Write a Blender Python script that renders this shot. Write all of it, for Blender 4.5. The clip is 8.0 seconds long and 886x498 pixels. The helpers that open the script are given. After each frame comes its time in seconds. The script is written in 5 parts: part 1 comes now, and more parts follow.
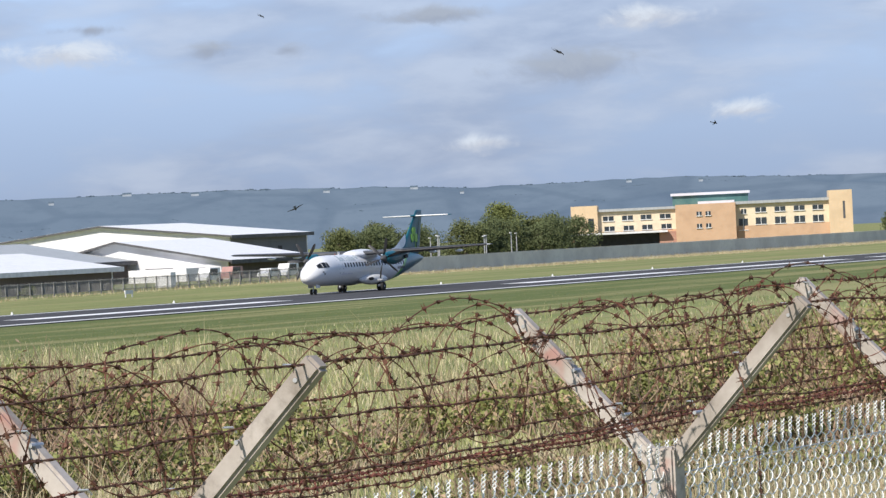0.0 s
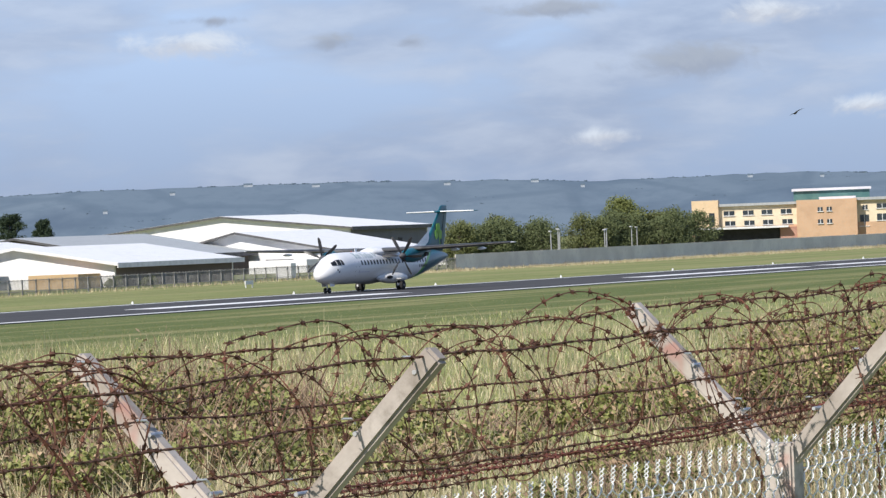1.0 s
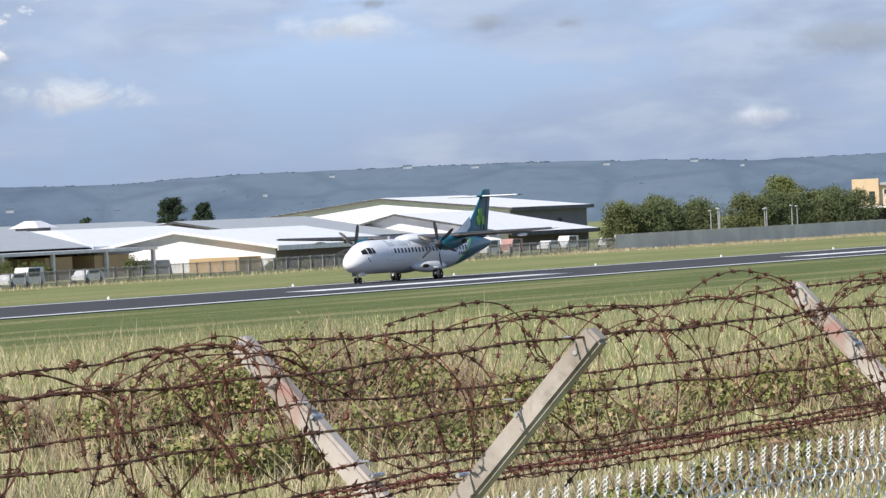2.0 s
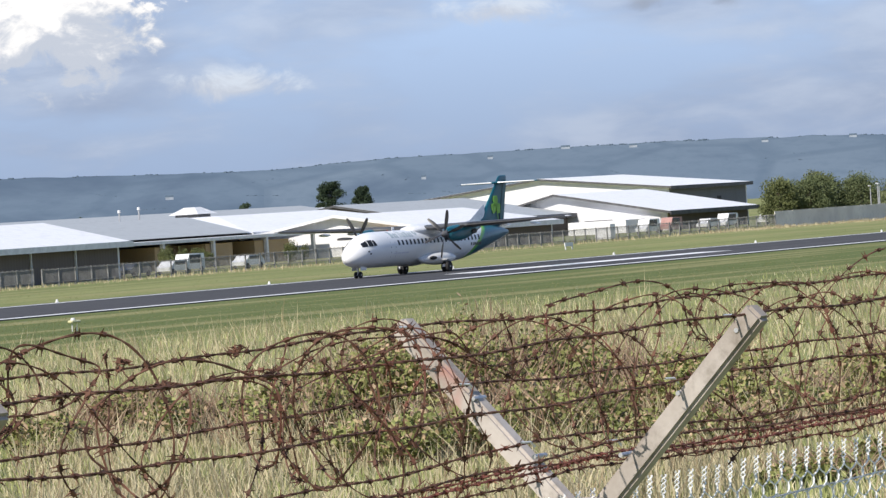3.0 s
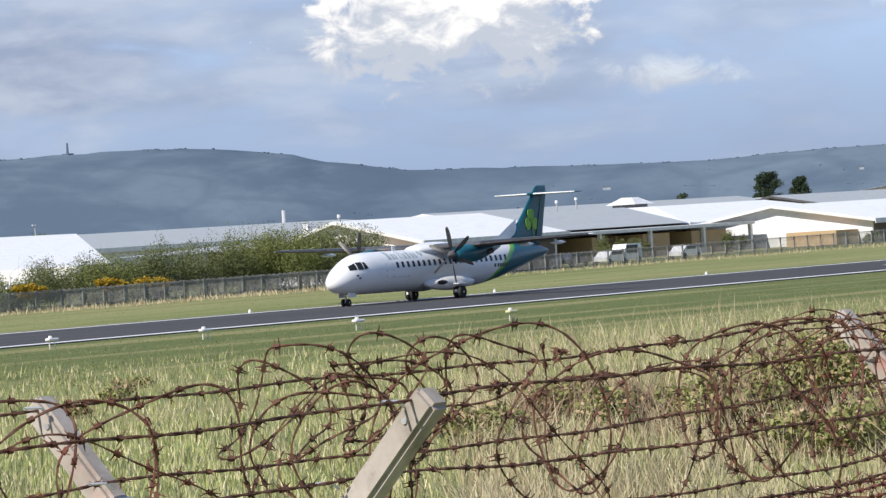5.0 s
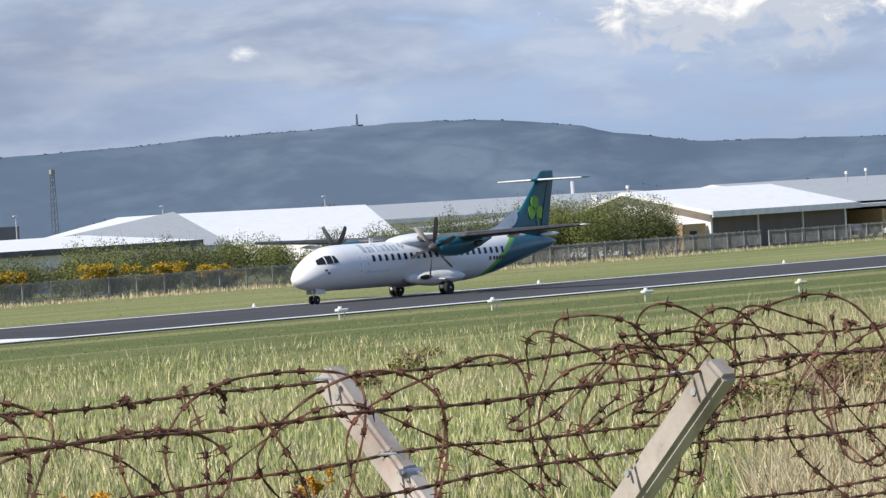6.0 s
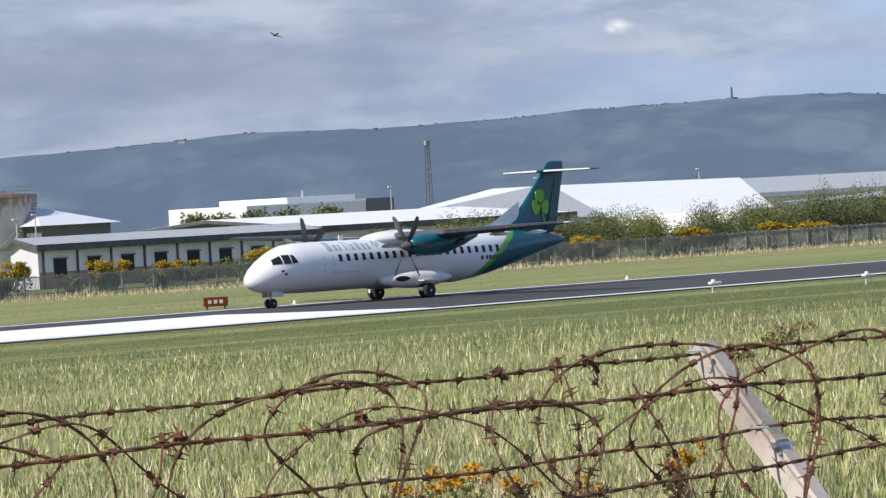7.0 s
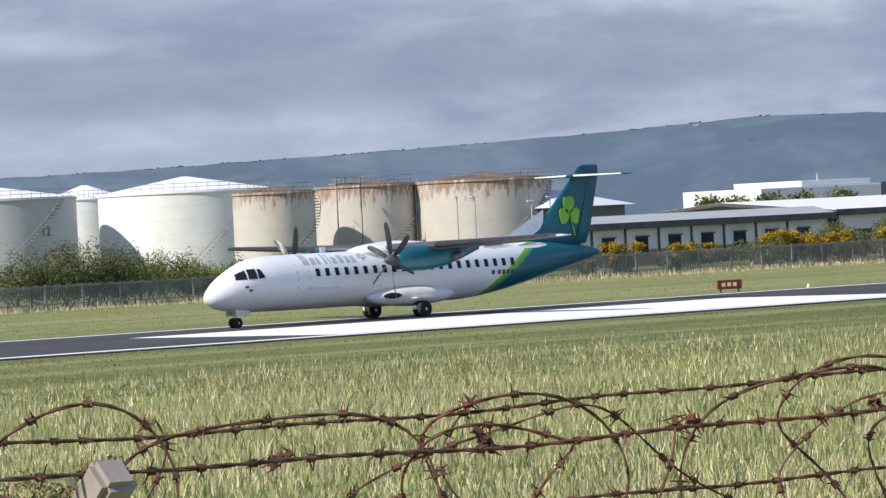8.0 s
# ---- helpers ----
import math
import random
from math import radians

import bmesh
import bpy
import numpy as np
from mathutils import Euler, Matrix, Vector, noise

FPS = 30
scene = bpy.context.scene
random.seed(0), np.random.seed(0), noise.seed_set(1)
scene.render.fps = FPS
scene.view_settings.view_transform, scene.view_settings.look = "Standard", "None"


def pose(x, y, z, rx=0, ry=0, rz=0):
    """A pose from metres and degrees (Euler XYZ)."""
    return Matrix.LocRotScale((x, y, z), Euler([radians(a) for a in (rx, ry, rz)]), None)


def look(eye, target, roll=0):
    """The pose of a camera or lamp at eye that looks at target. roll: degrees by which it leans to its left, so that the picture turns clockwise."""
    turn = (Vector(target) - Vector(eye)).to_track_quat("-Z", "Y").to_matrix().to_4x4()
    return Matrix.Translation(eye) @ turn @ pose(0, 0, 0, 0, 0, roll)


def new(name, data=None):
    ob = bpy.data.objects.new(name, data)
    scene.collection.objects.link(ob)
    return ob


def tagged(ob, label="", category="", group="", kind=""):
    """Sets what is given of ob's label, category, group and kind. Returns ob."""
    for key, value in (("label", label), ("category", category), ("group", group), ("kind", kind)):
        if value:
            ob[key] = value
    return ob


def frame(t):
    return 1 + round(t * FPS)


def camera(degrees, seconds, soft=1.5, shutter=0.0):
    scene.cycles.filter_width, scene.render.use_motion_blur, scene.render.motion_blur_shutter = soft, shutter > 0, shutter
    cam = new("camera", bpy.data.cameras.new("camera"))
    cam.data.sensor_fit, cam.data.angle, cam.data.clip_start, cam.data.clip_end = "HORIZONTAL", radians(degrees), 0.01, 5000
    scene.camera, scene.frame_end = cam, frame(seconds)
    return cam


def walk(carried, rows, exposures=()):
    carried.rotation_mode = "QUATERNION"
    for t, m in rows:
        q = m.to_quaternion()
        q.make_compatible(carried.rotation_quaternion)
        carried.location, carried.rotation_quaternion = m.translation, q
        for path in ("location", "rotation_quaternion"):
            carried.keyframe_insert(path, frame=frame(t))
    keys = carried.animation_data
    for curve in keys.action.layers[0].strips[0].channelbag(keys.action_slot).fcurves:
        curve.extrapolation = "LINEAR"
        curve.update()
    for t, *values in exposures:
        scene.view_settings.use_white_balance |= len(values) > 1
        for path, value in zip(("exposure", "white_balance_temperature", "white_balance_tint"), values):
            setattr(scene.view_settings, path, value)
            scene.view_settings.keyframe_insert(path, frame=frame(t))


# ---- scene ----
cam = camera(11.096, 8.0, soft=1.4)
EYE = (0.0, 0.0, 5.196)
PATH = [
    (0.0, -66.037, -0.192, 2.667), (0.5, -65.367, -0.191, 2.309), (1.0, -64.524, -0.219, 2.168),
    (1.5, -63.567, -0.301, 2.340), (1.7, -63.145, -0.322, 2.388), (2.8, -60.914, -0.515, 3.421),
    (3.0, -60.518, -0.510, 3.536), (3.5, -59.400, -0.494, 3.676), (4.0, -58.122, -0.403, 3.473),
    (4.2, -57.547, -0.395, 3.350), (5.3, -54.004, -0.287, 3.528), (5.5, -53.305, -0.314, 3.465),
    (6.0, -51.387, -0.439, 3.519), (6.5, -49.235, -0.503, 3.219), (7.0, -46.686, -0.515, 3.137),
    (7.5, -43.698, -0.457, 2.989), (8.0, -40.224, -0.400, 2.801)]
walk(cam, [(t, pose(*EYE, 90 + p, r, y)) for t, y, p, r in PATH])

# ---- light ----
SUN_AZ, SUN_EL = 281.0, 40.0     # clockwise from +Y, degrees
sun_data = bpy.data.lights.new("sun", "SUN")
sun_data.energy, sun_data.angle, sun_data.color = 4.9, radians(0.6), (1.0, 0.935, 0.84)
sun = new("sun", sun_data)
_sd = Vector((math.sin(radians(SUN_AZ)) * math.cos(radians(SUN_EL)), math.cos(radians(SUN_AZ)) * math.cos(radians(SUN_EL)), math.sin(radians(SUN_EL))))
sun.matrix_world = look(tuple(_sd * 100), (0, 0, 0))
scene.view_settings.exposure = 0.12


class Nodes:
    """Short hand for node trees."""

    def __init__(self, tree):
        self.t = tree
        tree.nodes.clear()

    def add(self, kind):
        return self.t.nodes.new(kind)

    def put(self, sock, v):
        if isinstance(v, bpy.types.NodeSocket):
            self.t.links.new(v, sock)
        else:
            sock.default_value = v

    def math(self, op, a, b=0.0, c=0.0):
        n = self.add("ShaderNodeMath")
        n.operation = op
        for i, v in enumerate((a, b, c)):
            self.put(n.inputs[i], v)
        return n.outputs[0]

    def ramp(self, v, lo, hi, a=0.0, b=1.0):
        n = self.add("ShaderNodeMapRange")
        n.interpolation_type = "SMOOTHSTEP"
        for k, x in (("Value", v), ("From Min", lo), ("From Max", hi), ("To Min", a), ("To Max", b)):
            self.put(n.inputs[k], x)
        return n.outputs[0]

    def mix(self, f, a, b):
        n = self.add("ShaderNodeMix")
        n.data_type = "RGBA"
        self.put(n.inputs[0], f), self.put(n.inputs[6], a), self.put(n.inputs[7], b)
        return n.outputs[2]

    def noise(self, vec, scale, detail=4.0, rough=0.55, dist=0.0):
        n = self.add("ShaderNodeTexNoise")
        self.put(n.inputs["Vector"], vec)
        n.inputs["Scale"].default_value, n.inputs["Detail"].default_value = scale, detail
        n.inputs["Roughness"].default_value, n.inputs["Distortion"].default_value = rough, dist
        return n.outputs[0]

    def xyz(self, x, y, z):
        n = self.add("ShaderNodeCombineXYZ")
        for i, v in enumerate((x, y, z)):
            self.put(n.inputs[i], v)
        return n.outputs[0]

    def split(self, v):
        n = self.add("ShaderNodeSeparateXYZ")
        self.put(n.inputs[0], v)
        return n.outputs


def rgb(r, g, b):
    return (r, g, b, 1.0)


# sky: clear air between broken stratus, with sunlit cumulus heads
world = bpy.data.worlds.new("sky")
scene.world = world
world.use_nodes = True
W = Nodes(world.node_tree)
sky = W.add("ShaderNodeTexSky")
sky.sky_type, sky.sun_disc, sky.sun_elevation, sky.sun_rotation = "NISHITA", False, radians(SUN_EL), radians(SUN_AZ)
gen = W.add("ShaderNodeTexCoord").outputs["Generated"]
sx, sy, sz = W.split(gen)
az = W.math("MULTIPLY", W.math("ARCTAN2", sx, sy), 57.2958)
el = W.math("MULTIPLY", W.math("ARCSINE", sz), 57.2958)
up = W.math("MAXIMUM", el, 0.0)
flat = W.xyz(W.math("MULTIPLY", az, 0.30), W.math("MULTIPLY", up, 0.95), 0.0)
puff = W.xyz(W.math("MULTIPLY", az, 0.75), W.math("MULTIPLY", up, 1.1), 3.0)
n_big = W.noise(flat, 0.62, 5.0, 0.5, 0.3)
n_mid = W.noise(flat, 1.9, 6.0, 0.55, 0.2)
n_puff = W.noise(puff, 2.2, 7.0, 0.6, 0.4)
air = W.mix(W.ramp(up, 0.3, 3.4), rgb(0.26, 0.35, 0.53), rgb(0.38, 0.52, 0.78))
air = W.mix(0.012, air, sky.outputs[0])
cover = W.ramp(W.math("ADD", W.math("MULTIPLY", n_big, 0.75), W.math("MULTIPLY", n_mid, 0.35)), 0.46, 0.66)
cover = W.math("MAXIMUM", cover, W.ramp(az, 54.0, 43.0, 0.0, 0.95))
greys = W.mix(W.ramp(n_mid, 0.3, 0.7), rgb(0.245, 0.29, 0.405), rgb(0.47, 0.52, 0.62))
# the cloud deck thickens towards one side of the sky
deck = W.ramp(az, 60.0, 44.0, 0.60, 0.97)
greys = W.mix(W.ramp(az, 50.0, 38.0, 0.0, 0.55), greys, W.mix(W.ramp(n_big, 0.38, 0.62), rgb(0.25, 0.30, 0.42), rgb(0.44, 0.50, 0.62)))
lit_sky = W.mix(W.math("MULTIPLY", cover, deck), air, greys)


def cloud_head(col, a0, e0, wa, we, edge, bright, dim):
    """A cumulus head around the direction a0, e0 (degrees), with a ragged rim and a shaded foot."""
    da = W.math("DIVIDE", W.math("SUBTRACT", az, a0), wa)
    de = W.math("DIVIDE", W.math("SUBTRACT", el, e0), we)
    r = W.math("SQRT", W.math("ADD", W.math("MULTIPLY", da, da), W.math("MULTIPLY", de, de)))
    r = W.math("ADD", r, W.math("MULTIPLY", W.math("SUBTRACT", n_puff, 0.5), -2.4))
    body = W.ramp(r, 1.0, 1.0 - edge)
    tone = W.ramp(W.math("ADD", W.math("MULTIPLY", de, 0.30), n_puff), 0.38, 0.62)
    return W.mix(body, col, W.mix(tone, dim, bright))


WHITE, SHADE = rgb(0.94, 0.92, 0.90), rgb(0.50, 0.54, 0.62)
DULL, DUSK = rgb(0.35, 0.40, 0.49), rgb(0.30, 0.35, 0.45)
PALE = rgb(0.60, 0.66, 0.75)
# a darker layer low in the thick deck
band = W.math("MULTIPLY", W.ramp(W.math("ADD", el, W.math("MULTIPLY", n_big, 0.9)), 1.75, 2.1), W.ramp(W.math("ADD", el, W.math("MULTIPLY", n_mid, 0.8)), 2.95, 2.5))
band = W.math("MULTIPLY", band, W.ramp(az, 51.0, 44.0, 0.0, 0.55))
lit_sky = W.mix(band, lit_sky, rgb(0.225, 0.265, 0.375))
lit_sky = cloud_head(lit_sky, 55.3, 2.70, 2.0, 0.95, 0.30, WHITE, SHADE)
lit_sky = cloud_head(lit_sky, 57.9, 1.75, 1.0, 0.30, 0.8, PALE, SHADE)
lit_sky = cloud_head(lit_sky, 49.0, 2.14, 0.22, 0.13, 1.1, rgb(0.80, 0.80, 0.82), rgb(0.55, 0.59, 0.66))
for a0, e0, wa, we, up_tone, low_tone in (
        (69.9, 1.38, 0.65, 0.20, PALE, SHADE), (66.6, 1.12, 0.6, 0.16, PALE, SHADE), (68.7, 2.62, 0.8, 0.22, PALE, SHADE), (61.4, 2.45, 0.9, 0.25, PALE, SHADE),
        (63.2, 2.43, 0.38, 0.17, DULL, DUSK), (64.2, 2.39, 0.30, 0.13, DULL, DUSK), (66.1, 2.75, 0.9, 0.14, DULL, DUSK), (67.8, 2.05, 1.1, 0.30, DULL, DUSK), (61.7, 2.75, 0.6, 0.10, DULL, DUSK)):
    lit_sky = cloud_head(lit_sky, a0, e0, wa, we, 0.9, up_tone, low_tone)
# overhead the sky is a deeper blue with thin cloud
lit_sky = W.mix(W.ramp(el, 3.6, 26.0, 0.0, 0.82), lit_sky, rgb(0.12, 0.22, 0.45))
bg = W.add("ShaderNodeBackground")
W.put(bg.inputs["Color"], lit_sky)
bg.inputs["Strength"].default_value = 1.08
W.t.links.new(bg.outputs[0], W.add("ShaderNodeOutputWorld").inputs[0])


# ---- materials ----
def material(name, build, rough=0.8, metal=0.0, bump=None, spec=0.4):
    """build(N, P) gives the colour; bump = (scale, strength, distance)."""
    m = bpy.data.materials.new(name)
    m.use_nodes = True
    N = Nodes(m.node_tree)
    P = N.add("ShaderNodeTexCoord").outputs["Object"]
    col = build(N, P)
    b = N.add("ShaderNodeBsdfPrincipled")
    r = None
    if isinstance(col, tuple) and len(col) == 2:
        col, r = col
    N.put(b.inputs["Base Color"], col)
    N.put(b.inputs["Roughness"], r if r is not None else rough)
    b.inputs["Metallic"].default_value = metal
    b.inputs["Specular IOR Level"].default_value = spec
    if bump:
        bn = N.add("ShaderNodeBump")
        bn.inputs["Strength"].default_value, bn.inputs["Distance"].default_value = bump[1], bump[2]
        N.put(bn.inputs["Height"], N.noise(P, bump[0], 6.0, 0.6))
        N.put(b.inputs["Normal"], bn.outputs[0])
    N.t.links.new(b.outputs[0], N.add("ShaderNodeOutputMaterial").inputs[0])
    return m


def two_tone(a, b, scale, lo=0.35, hi=0.65, fine=8.0, amount=0.35):
    """A colour that wanders between a and b, with finer mottling."""
    def build(N, P):
        base = N.mix(N.ramp(N.noise(P, scale, 4.0), lo, hi), rgb(*a), rgb(*b))
        dark = rgb(*(0.6 * (x + y) / 2 for x, y in zip(a, b)))
        return N.mix(N.ramp(N.noise(P, scale * fine, 5.0), 0.45, 0.75, 0.0, amount), base, dark)
    return build


def island(a, b, c=None):
    """Each blade, leaf or stem takes its own tone."""
    def build(N, P):
        g = N.add("ShaderNodeNewGeometry").outputs["Random Per Island"]
        col = N.mix(g, rgb(*a), rgb(*b))
        if c:
            col = N.mix(N.ramp(g, 0.72, 0.8), col, rgb(*c))
        return N.mix(N.ramp(N.noise(P, 0.22, 3.0), 0.35, 0.65, 0.0, 0.35), col, rgb(*(0.55 * x for x in a)))
    return build


def mown(N, P):
    x, y, z = N.split(P)
    big = N.noise(N.xyz(N.math("MULTIPLY", x, 0.25), y, 0.0), 0.05, 5.0, 0.6)
    stripe = N.noise(N.xyz(N.math("MULTIPLY", x, 0.05), N.math("MULTIPLY", y, 1.0), 7.0), 0.16, 3.0, 0.5)
    fine = N.noise(P, 1.4, 6.0, 0.7)
    col = N.mix(N.ramp(big, 0.35, 0.68), rgb(0.19, 0.215, 0.08), rgb(0.28, 0.285, 0.12))
    # the strip along the runway's edge is kept short and rich green; cloud shadow is painted in too
    wander = N.math("MULTIPLY", N.noise(P, 0.035, 4.0), 14.0)
    lush_shade = N.math("MULTIPLY", N.ramp(N.math("ADD", y, wander), 116.0, 132.0), N.ramp(y, 162.0, 159.0))
    lush_shade = N.math("MULTIPLY", lush_shade, N.ramp(N.math("ADD", x, wander), 120.0, 185.0, 0.60, 0.92))
    col = N.mix(lush_shade, col, rgb(0.108, 0.135, 0.045))
    tuft = N.noise(N.xyz(N.math("MULTIPLY", x, 0.22), y, 3.0), 0.55, 6.0, 0.7)
    col = N.mix(N.ramp(tuft, 0.5, 0.7, 0.0, 0.55), col, rgb(0.10, 0.135, 0.045))
    col = N.mix(N.ramp(tuft, 0.46, 0.3, 0.0, 0.55), col, rgb(0.31, 0.305, 0.14))
    col = N.mix(N.ramp(stripe, 0.5, 0.62, 0.0, 0.7), col, rgb(0.30, 0.27, 0.13))
    col = N.mix(N.ramp(stripe, 0.42, 0.30, 0.0, 0.45), col, rgb(0.11, 0.135, 0.05))
    return N.mix(N.ramp(fine, 0.4, 0.75, 0.0, 0.4), col, rgb(0.115, 0.135, 0.05))


def asphalt(N, P):
    x, y, z = N.split(P)
    streak = N.noise(N.xyz(N.math("MULTIPLY", x, 0.02), y, 0.0), 0.9, 4.0, 0.6)
    col = N.mix(N.ramp(streak, 0.35, 0.65), rgb(0.058, 0.057, 0.060), rgb(0.094, 0.093, 0.095))
    return N.mix(N.ramp(N.noise(P, 2.5, 5.0), 0.4, 0.7, 0.0, 0.4), col, rgb(0.036, 0.036, 0.038))


def road_paint(N, P):
    x, y, z = N.split(P)
    worn = N.noise(N.xyz(N.math("MULTIPLY", x, 0.1), y, 0.0), 1.6, 6.0, 0.7)
    return N.mix(N.ramp(worn, 0.55, 0.8, 0.0, 0.35), rgb(0.86, 0.86, 0.84), rgb(0.35, 0.34, 0.32))


def hazed_hill_land(N, P):
    """Hedged fields and woodland on the slope; distance haze and cloud shade are in the colours."""
    x, y, z = N.split(P)
    bearing = N.math("ARCTAN2", x, y)
    across = N.math("MULTIPLY", bearing, 3400.0)
    Q = N.xyz(across, N.math("MULTIPLY", z, 2.6), 0.0)
    v = N.add("ShaderNodeTexVoronoi")
    v.feature = "DISTANCE_TO_EDGE"
    c = N.add("ShaderNodeTexVoronoi")
    for q in (v, c):
        N.put(q.inputs["Vector"], Q)
        q.inputs["Scale"].default_value = 0.011
    tone = N.split(c.outputs["Color"])[0]
    # distance haze is mixed into these blue-grey field tones
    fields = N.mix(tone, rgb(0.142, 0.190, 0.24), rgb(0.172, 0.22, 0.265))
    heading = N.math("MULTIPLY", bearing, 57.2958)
    # the heading ramp paints cloud shadow on one flank, paler haze on the other
    woods_shade = N.math("ADD", N.noise(Q, 0.009, 5.0, 0.6, 0.4), N.ramp(heading, 60.0, 54.0, -0.09, 0.07))
    col = N.mix(N.ramp(woods_shade, 0.40, 0.66, 0.0, 0.9), fields, rgb(0.104, 0.142, 0.19))
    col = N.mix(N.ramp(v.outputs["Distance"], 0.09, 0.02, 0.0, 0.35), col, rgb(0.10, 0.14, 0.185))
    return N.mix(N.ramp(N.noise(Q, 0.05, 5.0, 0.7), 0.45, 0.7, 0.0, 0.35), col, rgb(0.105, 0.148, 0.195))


def cladding(a, b, pitch=0.3, axis=0):
    """Ribbed sheet with dirt runs."""
    def build(N, P):
        s = N.split(P)[axis]
        rib = N.math("ABSOLUTE", N.math("SUBTRACT", N.math("FRACT", N.math("DIVIDE", s, pitch)), 0.5))
        col = N.mix(N.ramp(rib, 0.02, 0.16, 0.5, 0.0), rgb(*a), rgb(*b))
        runs = N.noise(N.xyz(*[N.math("MULTIPLY", q, 0.15 if i == 2 else 1.0) for i, q in enumerate(N.split(P))]), 0.9, 5.0, 0.6)
        return N.mix(N.ramp(runs, 0.45, 0.75, 0.0, 0.45), col, rgb(*b))
    return build


def bricks(a, b, mortar):
    def build(N, P):
        n = N.add("ShaderNodeTexBrick")
        x, y, z = N.split(P)
        N.put(n.inputs["Vector"], N.xyz(N.math("ADD", x, y), z, 0.0))
        n.inputs["Color1"].default_value, n.inputs["Color2"].default_value, n.inputs["Mortar"].default_value = rgb(*a), rgb(*b), rgb(*mortar)
        n.inputs["Scale"].default_value = 4.4
        return N.mix(N.ramp(N.noise(P, 0.5, 4.0), 0.4, 0.7, 0.0, 0.3), n.outputs["Color"], rgb(*(0.6 * q for q in a)))
    return build


def tank_steel(base, rust_amount):
    def build(N, P):
        x, y, z = N.split(P)
        ang = N.math("ARCTAN2", y, x)
        runs = N.noise(N.xyz(N.math("MULTIPLY", ang, 6.0), N.math("MULTIPLY", z, 0.22), 0.0), 2.2, 6.0, 0.65)
        blot = N.noise(P, 0.35, 5.0, 0.65)
        high = N.ramp(z, 5.8, 9.7, 0.0, 0.42)
        col = N.mix(N.ramp(blot, 0.35, 0.7), rgb(*base), rgb(*(0.9 * q for q in base)))
        seam = N.math("ABSOLUTE", N.math("SUBTRACT", N.math("FRACT", N.math("DIVIDE", z, 1.85)), 0.5))
        col = N.mix(N.ramp(seam, 0.02, 0.0, 0.0, 0.35), col, rgb(0.3, 0.28, 0.26))
        rust = N.ramp(N.math("ADD", runs, N.math("MULTIPLY", high, rust_amount)), 0.64, 0.84)
        return N.mix(N.math("MULTIPLY", rust, min(1.0, rust_amount)), col, rgb(0.22, 0.10, 0.045))
    return build


def rusty(N, P):
    n = N.noise(P, 14.0, 6.0, 0.7)
    col = N.mix(N.ramp(n, 0.35, 0.65), rgb(0.07, 0.034, 0.024), rgb(0.185, 0.09, 0.06))
    return N.mix(N.ramp(N.noise(P, 2.0, 3.0), 0.55, 0.75, 0.0, 0.7), col, rgb(0.25, 0.075, 0.05))


def post_concrete(N, P):
    base = N.mix(N.ramp(N.noise(P, 3.0, 5.0, 0.65), 0.3, 0.7), rgb(0.32, 0.275, 0.24), rgb(0.54, 0.49, 0.45))
    base = N.mix(N.ramp(N.noise(P, 9.0, 6.0, 0.7), 0.5, 0.72, 0.0, 0.7), base, rgb(0.20, 0.17, 0.14))
    return N.mix(N.ramp(N.noise(P, 5.0, 3.0, 0.5), 0.60, 0.70, 0.0, 0.55), base, rgb(0.42, 0.17, 0.14))


def livery(N, P):
    """White body, a leaf-green sweep and a teal tail."""
    x, y, z = N.split(P)
    s = N.math("SUBTRACT", x, N.math("ADD", 17.5, N.math("MULTIPLY", N.math("POWER", N.math("MAXIMUM", N.math("SUBTRACT", z, 0.7), 0.0), 1.25), 1.05)))
    white = N.mix(N.ramp(N.noise(P, 0.8, 4.0), 0.4, 0.7, 0.0, 0.25), rgb(0.80, 0.80, 0.80), rgb(0.66, 0.66, 0.66))
    seam = N.math("ABSOLUTE", N.math("SUBTRACT", N.math("FRACT", N.math("DIVIDE", x, 2.6)), 0.5))
    white = N.mix(N.ramp(seam, 0.006, 0.0, 0.0, 0.35), white, rgb(0.45, 0.46, 0.48))
    teal = N.mix(N.ramp(N.noise(P, 0.7, 3.0), 0.4, 0.7), rgb(0.006, 0.095, 0.135), rgb(0.010, 0.12, 0.16))
    green = N.mix(N.ramp(s, 0.0, 0.7), rgb(0.26, 0.50, 0.05), rgb(0.06, 0.33, 0.09))
    col = N.mix(N.ramp(s, 0.0, 0.04), white, green)
    return N.mix(N.ramp(s, 0.6, 0.8), col, teal)


M = {}
M["grass"] = material("mown_grass", mown, 0.95, bump=(1.2, 0.5, 0.15), spec=0.1)
M["asphalt"] = material("runway_asphalt", asphalt, 0.95, bump=(8.0, 0.2, 0.02), spec=0.15)
M["paint"] = material("runway_paint", road_paint, 0.7)
# hill, hedge and far-house colours carry the distance haze as blue-grey
M["hill"] = material("hazed_hill_land", hazed_hill_land, 1.0, spec=0.0)
M["hedge"] = material("hazed_far_hedge", island((0.103, 0.142, 0.182), (0.125, 0.165, 0.20)), 1.0, spec=0.0)
M["farhouse"] = material("hazed_house_render", two_tone((0.30, 0.34, 0.38), (0.38, 0.42, 0.46), 0.3), 0.9)
M["white_roof"] = material("white_roof_sheet", cladding((0.80, 0.80, 0.80), (0.60, 0.60, 0.60), 0.5), 0.6)
M["grey_roof"] = material("grey_roof_sheet", cladding((0.40, 0.42, 0.43), (0.27, 0.28, 0.29), 0.8), 0.7)
M["white_wall"] = material("white_wall_sheet", cladding((0.80, 0.80, 0.82), (0.62, 0.62, 0.64), 0.4), 0.7)
